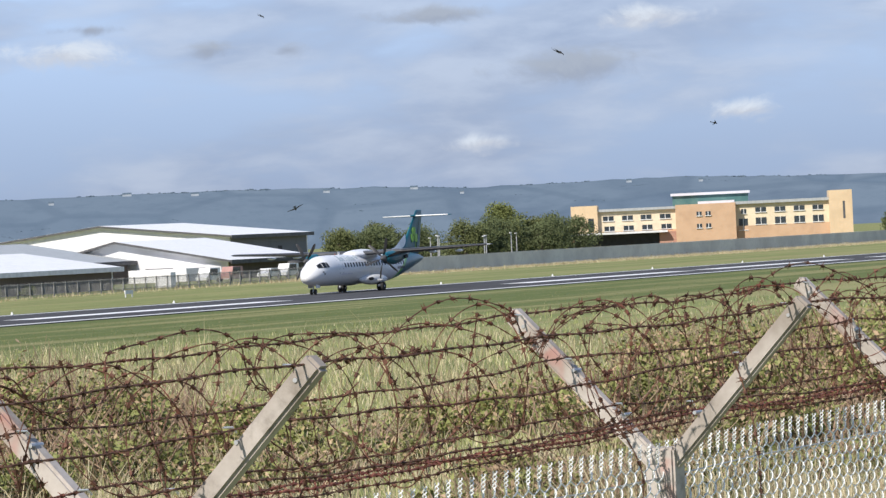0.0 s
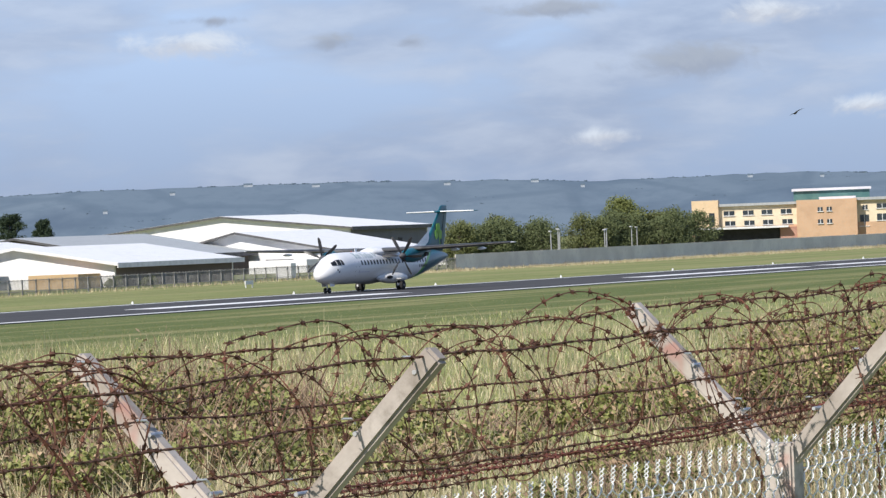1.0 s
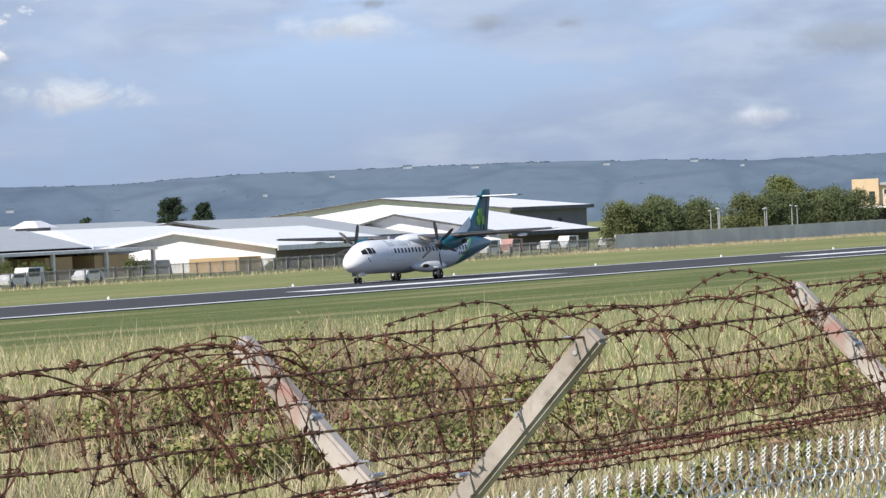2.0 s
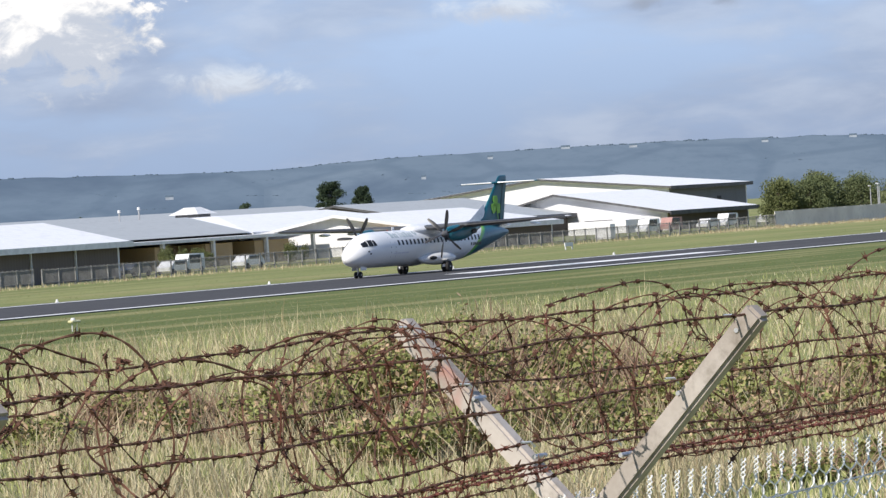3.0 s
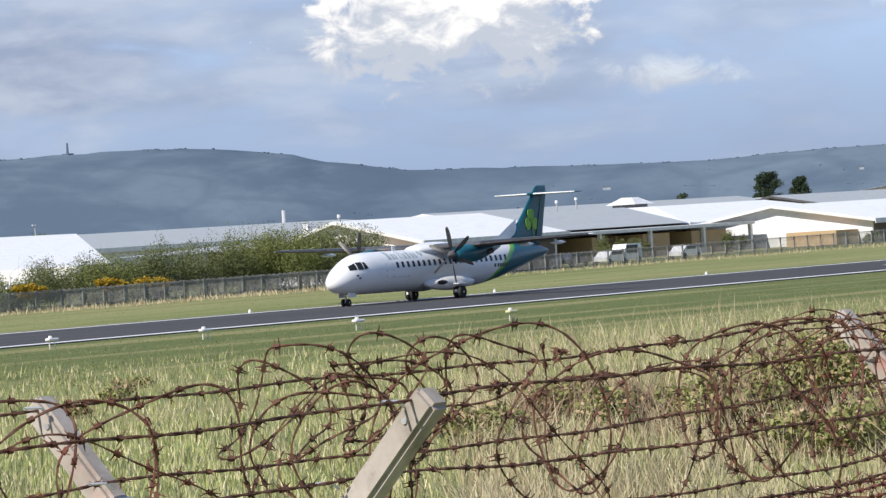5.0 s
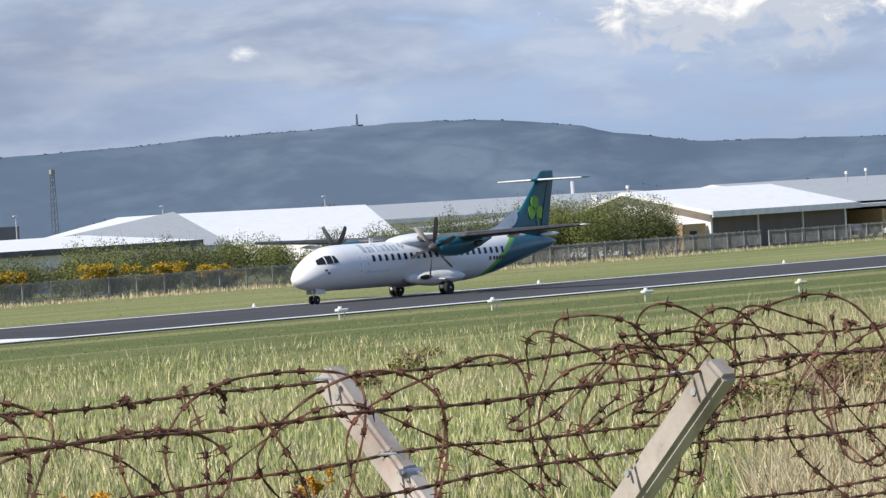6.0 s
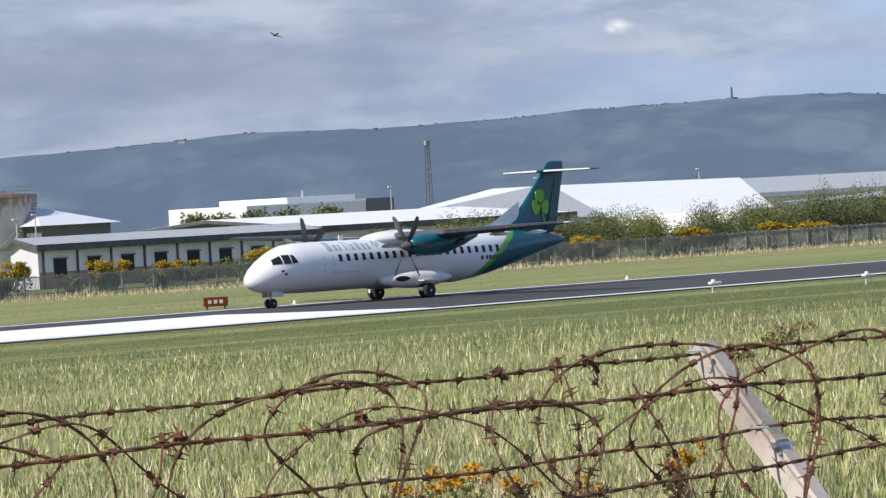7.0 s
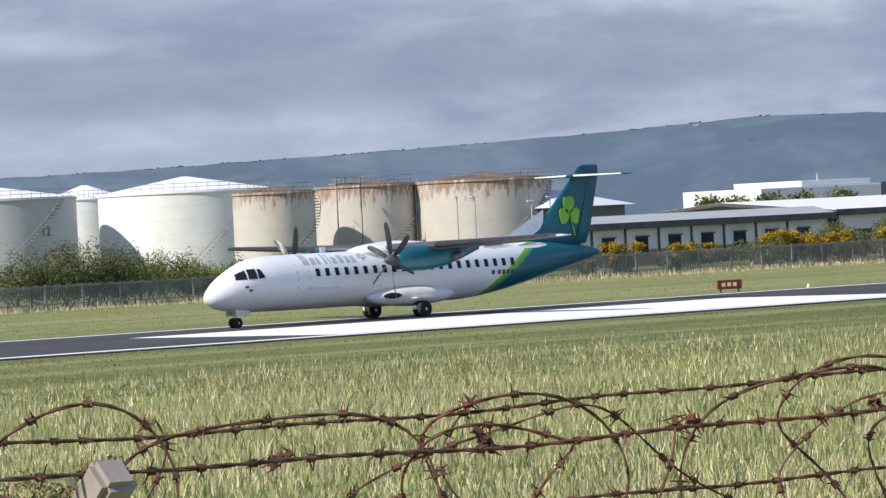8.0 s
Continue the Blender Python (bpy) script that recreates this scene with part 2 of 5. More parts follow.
M["dark_wall"] = material("brown_wall_sheet", cladding((0.15, 0.125, 0.112), (0.10, 0.085, 0.078), 0.5), 0.8)
M["lilac_wall"] = material("pale_grey_wall_sheet", cladding((0.66, 0.66, 0.71), (0.52, 0.52, 0.56), 0.35), 0.7)
M["slate_wall"] = material("slate_grey_wall_sheet", cladding((0.16, 0.165, 0.18), (0.11, 0.115, 0.125), 0.5), 0.8)
M["tan_brick"] = material("tan_brick", bricks((0.52, 0.36, 0.19), (0.44, 0.29, 0.15), (0.45, 0.38, 0.28)), 0.9)
M["yellow_brick"] = material("yellow_brick", bricks((0.74, 0.55, 0.35), (0.66, 0.48, 0.30), (0.62, 0.52, 0.38)), 0.9)
M["orange_brick"] = material("orange_brick", bricks((0.62, 0.40, 0.25), (0.54, 0.34, 0.21), (0.52, 0.42, 0.32)), 0.9)
M["red_brick"] = material("red_brick", bricks((0.40, 0.20, 0.15), (0.48, 0.26, 0.20), (0.45, 0.36, 0.3)), 0.9)
M["cream"] = material("cream_panel", two_tone((0.78, 0.67, 0.50), (0.70, 0.59, 0.43), 0.6), 0.85)
M["dark"] = material("dark_opening_and_shade", two_tone((0.018, 0.018, 0.02), (0.03, 0.03, 0.033), 1.0), 0.7)
M["glass"] = material("dark_glass", two_tone((0.03, 0.04, 0.05), (0.05, 0.06, 0.07), 0.8), 0.12, spec=0.6)
M["cabin_glass"] = material("dark_cabin_glass", two_tone((0.012, 0.013, 0.016), (0.022, 0.024, 0.028), 0.8), 0.35, spec=0.25)
M["trim"] = material("dark_trim", two_tone((0.07, 0.07, 0.075), (0.11, 0.11, 0.115), 1.2), 0.6)
M["white_trim"] = material("white_trim", two_tone((0.78, 0.78, 0.78), (0.66, 0.66, 0.66), 1.2), 0.6)
M["green_glass"] = material("green_clerestory_glass", two_tone((0.07, 0.16, 0.16), (0.11, 0.21, 0.2), 0.4), 0.25)
M["tank_white"] = material("white_tank_steel", tank_steel((0.88, 0.87, 0.85), 0.12), 0.6)
M["tank_grey"] = material("grey_tank_steel", tank_steel((0.50, 0.51, 0.52), 0.15), 0.6)
M["tank_rust"] = material("rusted_tank_steel", tank_steel((0.58, 0.54, 0.49), 0.75), 0.7)
M["tank_roof"] = material("rusted_tank_roof", two_tone((0.19, 0.14, 0.11), (0.13, 0.085, 0.06), 0.3), 0.8)
M["galv"] = material("galvanised_steel", two_tone((0.50, 0.50, 0.51), (0.62, 0.62, 0.63), 4.0), 0.45, 0.6)
M["mesh_wire"] = material("galvanised_mesh_wire", two_tone((0.74, 0.74, 0.72), (0.88, 0.88, 0.86), 8.0), 0.5, 0.0)
M["rail"] = material("fence_steel", two_tone((0.22, 0.215, 0.21), (0.32, 0.315, 0.30), 1.0), 0.8)
M["palisade"] = material("weathered_pale_boarding", two_tone((0.60, 0.56, 0.52), (0.74, 0.70, 0.64), 0.2), 0.9)
M["rust"] = material("rusted_wire", rusty, 0.85, 0.2)
M["red_rust"] = material("red_rusted_wire", two_tone((0.25, 0.085, 0.065), (0.15, 0.065, 0.05), 6.0), 0.85, 0.1)
M["concrete"] = material("weathered_concrete", post_concrete, 0.95, bump=(30.0, 0.5, 0.004))
M["blade"] = material("green_grass_blades", island((0.31, 0.34, 0.13), (0.48, 0.49, 0.22), (0.74, 0.66, 0.43)), 0.9, spec=0.15)
M["clipped"] = material("clipped_grass_blades", island((0.15, 0.165, 0.06), (0.27, 0.27, 0.115), (0.40, 0.35, 0.19)), 0.9, spec=0.1)
M["straw"] = material("dry_grass_blades", island((0.52, 0.44, 0.27), (0.74, 0.66, 0.45), (0.33, 0.24, 0.15)), 0.9, spec=0.15)
M["stem"] = material("bramble_stems", island((0.26, 0.17, 0.115), (0.44, 0.32, 0.23)), 0.9, spec=0.2)
M["bramble"] = material("bramble_leaves", island((0.19, 0.205, 0.07), (0.33, 0.345, 0.13), (0.46, 0.33, 0.21)), 0.8, spec=0.2)
M["bush"] = material("bush_leaves", island((0.10, 0.12, 0.05), (0.19, 0.205, 0.09)), 0.9, spec=0.1)
M["spring"] = material("spring_leaves", island((0.14, 0.165, 0.055), (0.23, 0.25, 0.09)), 0.9, spec=0.1)
M["woodland"] = material("woodland_leaves", island((0.10, 0.125, 0.06), (0.16, 0.185, 0.09)), 0.9, spec=0.1)
M["pine"] = material("dark_pine_needles", island((0.035, 0.055, 0.035), (0.07, 0.095, 0.055)), 0.9, spec=0.1)
M["gorse"] = material("gorse_flowers", island((0.40, 0.25, 0.02), (0.58, 0.38, 0.04), (0.16, 0.17, 0.06)), 0.9, spec=0.1)
M["gorse_rust"] = material("fading_gorse_flowers", island((0.42, 0.19, 0.02), (0.62, 0.33, 0.04)), 0.9, spec=0.1)
M["bark"] = material("bark", two_tone((0.09, 0.07, 0.05), (0.15, 0.12, 0.09), 1.5), 0.95)
M["livery"] = material("aircraft_paint", livery, 0.28, spec=0.5)
M["teal"] = material("teal_paint", two_tone((0.006, 0.095, 0.135), (0.010, 0.12, 0.16), 0.7), 0.3, spec=0.5)
M["air_white"] = material("white_paint", two_tone((0.84, 0.84, 0.85), (0.72, 0.73, 0.74), 0.8), 0.3, spec=0.5)
M["air_grey"] = material("grey_wing_paint", two_tone((0.07, 0.072, 0.078), (0.10, 0.104, 0.11), 0.8), 0.45, spec=0.4)
M["leaf_green"] = material("leaf_green_paint", two_tone((0.16, 0.42, 0.04), (0.24, 0.50, 0.06), 1.2), 0.35)
M["letter"] = material("blue_grey_lettering", two_tone((0.36, 0.42, 0.45), (0.44, 0.50, 0.52), 3.0), 0.5)
M["tyre"] = material("tyre_rubber", two_tone((0.02, 0.02, 0.02), (0.035, 0.035, 0.035), 4.0), 0.85)
M["blade_black"] = material("black_propeller_blade", two_tone((0.02, 0.02, 0.022), (0.04, 0.04, 0.042), 3.0), 0.4)
M["metal"] = material("bare_metal", two_tone((0.45, 0.46, 0.47), (0.6, 0.6, 0.61), 4.0), 0.35, 0.8)
M["red_sign"] = material("red_sign_face", two_tone((0.22, 0.03, 0.018), (0.16, 0.025, 0.016), 2.0), 0.5)
M["black"] = material("black_feathers", two_tone((0.012, 0.012, 0.014), (0.03, 0.03, 0.03), 20.0), 0.7)
M["car_dark"] = material("dark_car_paint", two_tone((0.05, 0.055, 0.07), (0.08, 0.085, 0.1), 1.0), 0.3)
M["car_red"] = material("red_lorry_paint", two_tone((0.36, 0.19, 0.17), (0.44, 0.25, 0.22), 1.0), 0.4)
M["lamp_yellow"] = material("pale_yellow_lamp_housing", two_tone((0.62, 0.58, 0.32), (0.72, 0.68, 0.42), 6.0), 0.5)


# ---- mesh helpers ----
rng = np.random.default_rng(7)


def part(name, bm, mat, parent=None, label="", smooth=False, m=None):
    """Link a bmesh as one mesh object, under a thing or under a part."""
    me = bpy.data.meshes.new(name)
    bm.to_mesh(me)
    bm.free()
    me.materials.append(M[mat])
    if smooth:
        me.shade_smooth()
    ob = new(name, me)
    if parent:
        ob.parent = parent
    if m is not None:
        ob.matrix_basis = m
    if label:
        ob["label"] = label
    return ob


def soup(name, verts, faces, mat, parent=None, label="", smooth=False):
    """One mesh object out of number arrays."""
    me = bpy.data.meshes.new(name)
    me.from_pydata([tuple(v) for v in verts], [], [tuple(f) for f in faces])
    me.materials.append(M[mat])
    if smooth:
        me.shade_smooth()
    ob = new(name, me)
    if parent:
        ob.parent = parent
    if label:
        ob["label"] = label
    return ob


def twin(ob, name, parent, m, label=""):
    """Another object on the same mesh."""
    o = new(name, ob.data)
    o.parent = parent
    o.matrix_basis = m
    if label:
        o["label"] = label
    return o


def thing(name, label, category, m=None, group="", kind=""):
    e = tagged(new(name), label, category, group, kind)
    if m is not None:
        e.matrix_basis = m
    return e


def box(x0, x1, y0, y1, z0, z1, bevel=0.0, bm=None):
    own = bm is None
    bm = bm or bmesh.new()
    r = bmesh.ops.create_cube(bm, size=1.0, matrix=Matrix.Translation(((x0 + x1) / 2, (y0 + y1) / 2, (z0 + z1) / 2)) @ Matrix.Diagonal((x1 - x0, y1 - y0, z1 - z0, 1)))
    if bevel and own:
        bmesh.ops.bevel(bm, geom=bm.edges[:], offset=bevel, segments=1, affect="EDGES")
    return bm


def cylinder(r0, r1, z0, z1, n=16, bm=None, m=Matrix()):
    bm = bm or bmesh.new()
    bmesh.ops.create_cone(bm, cap_ends=True, segments=n, radius1=r0, radius2=r1, depth=z1 - z0, matrix=m @ Matrix.Translation((0, 0, (z0 + z1) / 2)))
    return bm


def loft(rings, bm=None, caps=True):
    """Skin a row of closed rings with equal counts."""
    bm = bm or bmesh.new()
    vs = [[bm.verts.new(p) for p in r] for r in rings]
    n = len(vs[0])
    for a, b in zip(vs, vs[1:]):
        for i in range(n):
            bm.faces.new((a[i], a[(i + 1) % n], b[(i + 1) % n], b[i]))
    if caps:
        bm.faces.new(vs[0][::-1])
        bm.faces.new(vs[-1])
    bmesh.ops.recalc_face_normals(bm, faces=bm.faces)
    return bm


def tube_arrays(pts, r, n=5):
    """Vertices and faces of a tube along a row of points."""
    pts = np.asarray(pts, float)
    d = np.gradient(pts, axis=0)
    d /= np.linalg.norm(d, axis=1)[:, None] + 1e-9
    ref = np.where(np.abs(d[:, 2:3]) > 0.9, np.array([[1.0, 0, 0]]), np.array([[0, 0, 1.0]]))
    u = np.cross(d, ref)
    u /= np.linalg.norm(u, axis=1)[:, None] + 1e-9
    v = np.cross(d, u)
    a = np.arange(n) * 2 * np.pi / n
    rr = np.broadcast_to(np.asarray(r, float), (len(pts),))
    ring = pts[:, None] + rr[:, None, None] * (np.cos(a)[None, :, None] * u[:, None] + np.sin(a)[None, :, None] * v[:, None])
    k = len(pts)
    i, j = np.meshgrid(np.arange(k - 1), np.arange(n), indexing="ij")
    f = np.stack([i * n + j, i * n + (j + 1) % n, (i + 1) * n + (j + 1) % n, (i + 1) * n + j], -1).reshape(-1, 4)
    return ring.reshape(-1, 3), f


class Bag:
    """Gathers arrays for one mesh."""

    def __init__(self):
        self.v, self.f, self.n = [], [], 0

    def put(self, v, f):
        self.v.append(np.asarray(v, float))
        self.f.extend((np.asarray(f) + self.n).tolist())
        self.n += len(v)

    def tube(self, pts, r, n=5):
        self.put(*tube_arrays(pts, r, n))

    def make(self, name, mat, parent=None, label="", smooth=False):
        return soup(name, np.concatenate(self.v), self.f, mat, parent, label, smooth)


# ---- ground, runway ----
def ground_height(x, y):
    """The perimeter bank by the fence falls to the level airfield."""
    t = min(max((y - 8.0) / 16.0, 0.0), 1.0)
    return 2.5 * (1 - t * t * (3 - 2 * t)) - 0.004


def build_ground():
    xs = np.concatenate([np.arange(-4600, -200, 400.0), np.arange(-200, 900, 25.0), np.arange(900, 4800, 300.0)])
    ys = np.concatenate([np.arange(-4600, -100, 500.0), np.arange(-100, 60, 6.0), np.arange(60, 500, 20.0), np.arange(500, 4900, 400.0)])
    V = [(x, y, ground_height(x, y)) for y in ys for x in xs]
    n = len(xs)
    F = [(j * n + i, j * n + i + 1, (j + 1) * n + i + 1, (j + 1) * n + i) for j in range(len(ys) - 1) for i in range(n - 1)]
    tagged(soup("ground", V, F, "grass", smooth=True), "mown airfield grass with tan streaks beside the runway", "ground", kind="structure")


def build_runway():
    rw = tagged(part("runway", box(-600, 1500, 160.6, 190.0, -0.3, 0.05), "asphalt"), "dark grey asphalt runway with white markings", "runway", kind="structure")
    part("edge_line", box(-600, 1500, 161.7, 162.9, 0.05, 0.056), "paint", rw, "worn white painted edge line")
    part("edge_line", box(-600, 1500, 187.9, 188.8, 0.05, 0.056), "paint", rw, "worn white painted edge line")
    first = part("touchdown_bar", box(-22.5, 22.5, 172.0, 175.2, 0.05, 0.056), "paint", rw, "long white painted bar")
    first.matrix_basis = pose(332, 0, 0)
    for x in (430, 482, 540):
        twin(first, "touchdown_bar", rw, pose(x, 0, 0), "long white painted bar")
    part("aiming_bar", box(131.5, 172.0, 163.3, 179.5, 0.05, 0.056), "paint", rw, "broad white painted aiming bar")


build_ground()
build_runway()


# ---- hills ----
SKYLINE = [(20, 0.55), (28, 0.6), (34.7, 0.78), (36.1, 0.80), (38.5, 0.86), (40.7, 0.93), (42.5, 1.0), (44.2, 1.1), (46.1, 1.07), (47.8, 1.12), (48.4, 1.16),
           (49.9, 1.19), (51.4, 1.21), (52.2, 1.16), (53.2, 1.03), (53.5, 0.93), (54.0, 0.86), (54.7, 0.74), (55.5, 0.72), (57.3, 0.66), (58.3, 0.64),
           (59.9, 0.70), (62.1, 0.70), (63.7, 0.69), (65.5, 0.64), (66.5, 0.59), (67.8, 0.60), (69.0, 0.61), (70.4, 0.55), (71.6, 0.53), (78, 0.45), (90, 0.4)]


def skyline(a):
    return float(np.interp(a, [p[0] for p in SKYLINE], [p[1] for p in SKYLINE]))


def hill_point(a, s):
    """The hillside at azimuth a; s runs from the foot (0) to the crest (1) and over it."""
    d = 2400 + 1900 * s
    crest = 5.2 + 4300 * math.tan(radians(skyline(a)))
    rise = s ** 1.35 if s <= 1 else 1 - (s - 1) * 1.5
    roll = 5.0 * noise.noise((a * 0.35, s * 2.2, 0.3)) * math.sin(min(s, 1) * math.pi)
    z = crest * rise + roll - 2
    if s == 1:
        z += 1.2 * noise.noise((a * 3.0, 0, 0)) + 0.8 * noise.noise((a * 9.0, 5, 0))
    return (d * math.sin(radians(a)), d * math.cos(radians(a)), z)


def build_hills():
    A = np.arange(20, 90.01, 0.2)
    S = [0, 0.12, 0.25, 0.38, 0.5, 0.62, 0.74, 0.86, 0.94, 1, 1.15]
    V = [hill_point(a, s) for s in S for a in A]
    n = len(A)
    F = [(j * n + i, j * n + i + 1, (j + 1) * n + i + 1, (j + 1) * n + i) for j in range(len(S) - 1) for i in range(n - 1)]
    tagged(soup("hill", V, F, "hill", smooth=True), "long hill ridge with hedged fields, haze painted into its blue-green", "hill", kind="structure")
    # hedges and copses along the crest and across the slope
    bag = Bag()
    rr = random.Random(4)
    spots = []
    for _ in range(70):
        a0, w = rr.uniform(33, 74), rr.uniform(0.05, 0.5)
        spots += [(a0 + rr.uniform(-w, w), rr.uniform(0.985, 1.0), rr.uniform(0.8, 2.1)) for _ in range(int(6 + 26 * w))]
    for _ in range(70):
        a0, s0, da, ds, k = rr.uniform(33, 74), rr.uniform(0.1, 0.95), rr.uniform(-0.5, 0.5), rr.uniform(-0.06, 0.06), rr.randint(8, 22)
        spots += [(a0 + da * i / k, min(1, max(0.02, s0 + ds * i / k)), rr.uniform(0.7, 1.5)) for i in range(k)]
    for a, s, h in spots:
        p = np.array(hill_point(a, min(s, 0.999)))
        w = h * rr.uniform(0.7, 1.6)
        ring = [(w * math.cos(t), w * math.sin(t), 0) for t in np.arange(5) * 1.2566]
        top = [(0.6 * w * math.cos(t + .4), 0.6 * w * math.sin(t + .4), h * rr.uniform(.7, 1.1)) for t in np.arange(5) * 1.2566]
        v = np.array(ring + top) + p - (0, 0, 1)
        bag.put(v[:, :], [(i, (i + 1) % 5, 5 + (i + 1) % 5) for i in range(5)] + [(i, 5 + (i + 1) % 5, 5 + i) for i in range(5)] + [(5, 6, 7), (5, 7, 8), (5, 8, 9)])
    tagged(bag.make("hillside_hedges", "hedge"), "distant dark hedgerows and copses on the hillside, haze painted into their colour", "hedgerow", kind="stuff")
    # cottages on the slope
    for a, s, w in ((61.15, 0.88, 4), (62.95, 0.93, 6), (64.6, 0.90, 5), (66.3, 0.86, 3), (60.3, 0.62, 3), (68.4, 0.93, 4), (69.3, 0.9, 3), (43.45, 0.965, 5), (38.9, 0.7, 6), (41.0, 0.5, 5), (57.1, 0.55, 5), (62.1, 0.97, 7), (65.7, 0.95, 6)):
        x, y, z = hill_point(a, s)
        h = thing("cottage", "small white farmhouse far off on the hillside", "house", pose(x, y, z, 0, 0, -a), group="hillside farmhouses")
        part("wall", box(-w * .6, w * .6, -2, 2, -3, 2.0), "farhouse", h)
        bm = bmesh.new()
        loft([[(sx * w * .6, -2.2, 2.0), (sx * w * .6, 0, 3.4), (sx * w * .6, 2.2, 2.0)] for sx in (-1.02, 1.02)], bm)
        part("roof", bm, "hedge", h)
    # monument on the summit
    x, y, z = hill_point(50.38, 1.0)
    mo = thing("monument", "slim grey stone obelisk on the hill's summit", "monument", pose(x, y, z - 3))
    part("shaft", cylinder(1.7, 1.1, 3, 14, 4), "hill", mo)
    part("plinth", box(-4, 4, -4, 4, 0, 4), "hill", mo)


build_hills()


# ---- buildings beyond the runway ----
def gabled(x0, x1, y0, y1, z0, ze, zr, wall, roof, label, over=0.8, fascia="trim", end_wall=None, ridge=None):
    """A shed whose ridge runs along x: walls, two roof slopes with thickness, fascias."""
    b = thing("industrial_shed", label, "building")
    yr = ridge or (y0 + y1) / 2
    t = 0.25
    bm = bmesh.new()
    loft([[(x, y0, z0), (x, y0, ze), (x, yr, zr), (x, y1, ze), (x, y1, z0)] for x in (x0, x0 + 0.3)], bm)
    part("gable_wall", bm, end_wall or wall, b)
    bm = bmesh.new()
    loft([[(x, y0, z0), (x, y0, ze), (x, yr, zr), (x, y1, ze), (x, y1, z0)] for x in (x1 - 0.3, x1)], bm)
    part("gable_wall", bm, end_wall or wall, b)
    part("long_wall", box(x0 + 0.3, x1 - 0.3, y0 + 0.01, y0 + 0.31, z0, ze), wall, b)
    part("long_wall", box(x0 + 0.3, x1 - 0.3, y1 - 0.31, y1 - 0.01, z0, ze), wall, b)
    k0, k1 = (zr - ze) / (yr - y0), (zr - ze) / (y1 - yr)
    for ya, yb, za, zb in ((y0 - over, yr, ze - over * k0, zr), (y1 + over, yr, ze - over * k1, zr)):
        bm = bmesh.new()
        loft([[(x, ya, za + 0.02), (x, yb, zb + 0.02), (x, yb, zb + 0.02 + t), (x, ya, za + 0.02 + t)] for x in (x0 - over, x1 + over)], bm)
        part("roof_slope", bm, roof, b)
    part("fascia", box(x0 - over - 0.08, x1 + over + 0.08, y0 - over - 0.12, y0 - over, ze - over * k0 - 0.3, ze - over * k0 + t + 0.05), fascia, b)
    for ya, yb, za, zb in ((y0 - over, yr, ze - over * k0, zr), (y1 + over, yr, ze - over * k1, zr)):
        bm = bmesh.new()
        loft([[(x, ya, za - 0.06), (x, yb, zb - 0.06), (x, yb, zb + t), (x, ya, za + t)] for x in (x0 - over - 0.14, x0 - over - 0.01)], bm)
        part("barge_board", bm, fascia, b)
    return b


def openings(b, y, items, mat="glass", name="window"):
    """Recess-like panels with frames on a wall that faces -y: x0, x1, z0, z1."""
    for x0, x1, z0, z1 in items:
        w = part(name, box(x0, x1, y - 0.06, y + 0.1, z0, z1), mat, b)
        f = 0.12
        bm = box(x0 - f, x1 + f, y - 0.1, y, z1, z1 + f)
        box(x0 - f, x0, y - 0.1, y, z0, z1, bm=bm)
        box(x1, x1 + f, y - 0.1, y, z0, z1, bm=bm)
        part("surround", bm, "trim", w)


# big white hall with a dark side
b = gabled(677.7, 707.5, 340, 388, 0, 6.4, 8.9, "slate_wall", "white_roof", "large white-roofed industrial hall with slate side wall", 0.8, "trim", "white_wall", 364)
for yy in (352, 355, 344.5):
    part("gable_window", box(677.5, 677.8, yy, yy + 1.6, 4.6, 5.3), "lilac_wall", b)
openings(b, 340, [(696, 697.2, 2.6, 4.4)], "dark", "door")
# lower white hall in front
b = gabled(597, 624.5, 300, 333, 0, 2.75, 6.0, "dark_wall", "white_roof", "low white-roofed workshop with dark open side", 1.2, "trim", "white_wall", 318)
part("gable_panel", box(596.8, 597.05, 301, 304.2, 0.1, 2.3), "lilac_wall", b, "pale grey roller panel")
part("gable_panel", box(596.8, 597.05, 309, 313.5, 0.1, 2.0), "dark", b, "dark doorway")
part("lean_to", box(590.5, 596.6, 303.5, 313, 0.0, 1.9), "white_wall", b, "low white lean-to")
gabled(560, 596, 316, 352, 0, 3.2, 6.3, "dark_wall", "grey_roof", "grey sheet-roofed workshop behind the white hall", 1.0, "trim")
# dark sheds along the far fence
b = gabled(483.9, 514.5, 275, 302, 0, 2.75, 4.9, "dark_wall", "white_roof", "low shed with white roof and dark brown side", 1.0, "white_trim", "white_wall", 288.5)
part("lean_to", box(478.5, 483.8, 277, 284, 0, 1.7), "tan_brick", b, "tan brick porch")
part("kiosk", box(517, 518.4, 268, 270.2, 0, 1.9), "white_wall", b, "white kiosk")
b = thing("hipped_hall", "low hall with white hipped sheet roof and brown wall", "building")
part("wall", box(483, 529, 301, 339, 0, 3.55), "dark_wall", b)
bm = bmesh.new()
loft([[(482.1, 300, 3.55), (530, 300, 3.55), (530, 340, 3.55), (482.1, 340, 3.55)], [(501, 317, 6.0), (529, 317, 6.0), (529, 322, 6.0), (501, 322, 6.0)]], bm)
part("hipped_roof", bm, "white_roof", b)
part("fascia", box(482.0, 530.1, 299.8, 299.98, 3.2, 3.7), "white_trim", b)
b = gabled(518, 600, 345, 385, 0, 3.6, 6.7, "dark_wall", "grey_roof", "long grey ribbed-roof store", 1.0, "white_trim", "white_wall", 365)
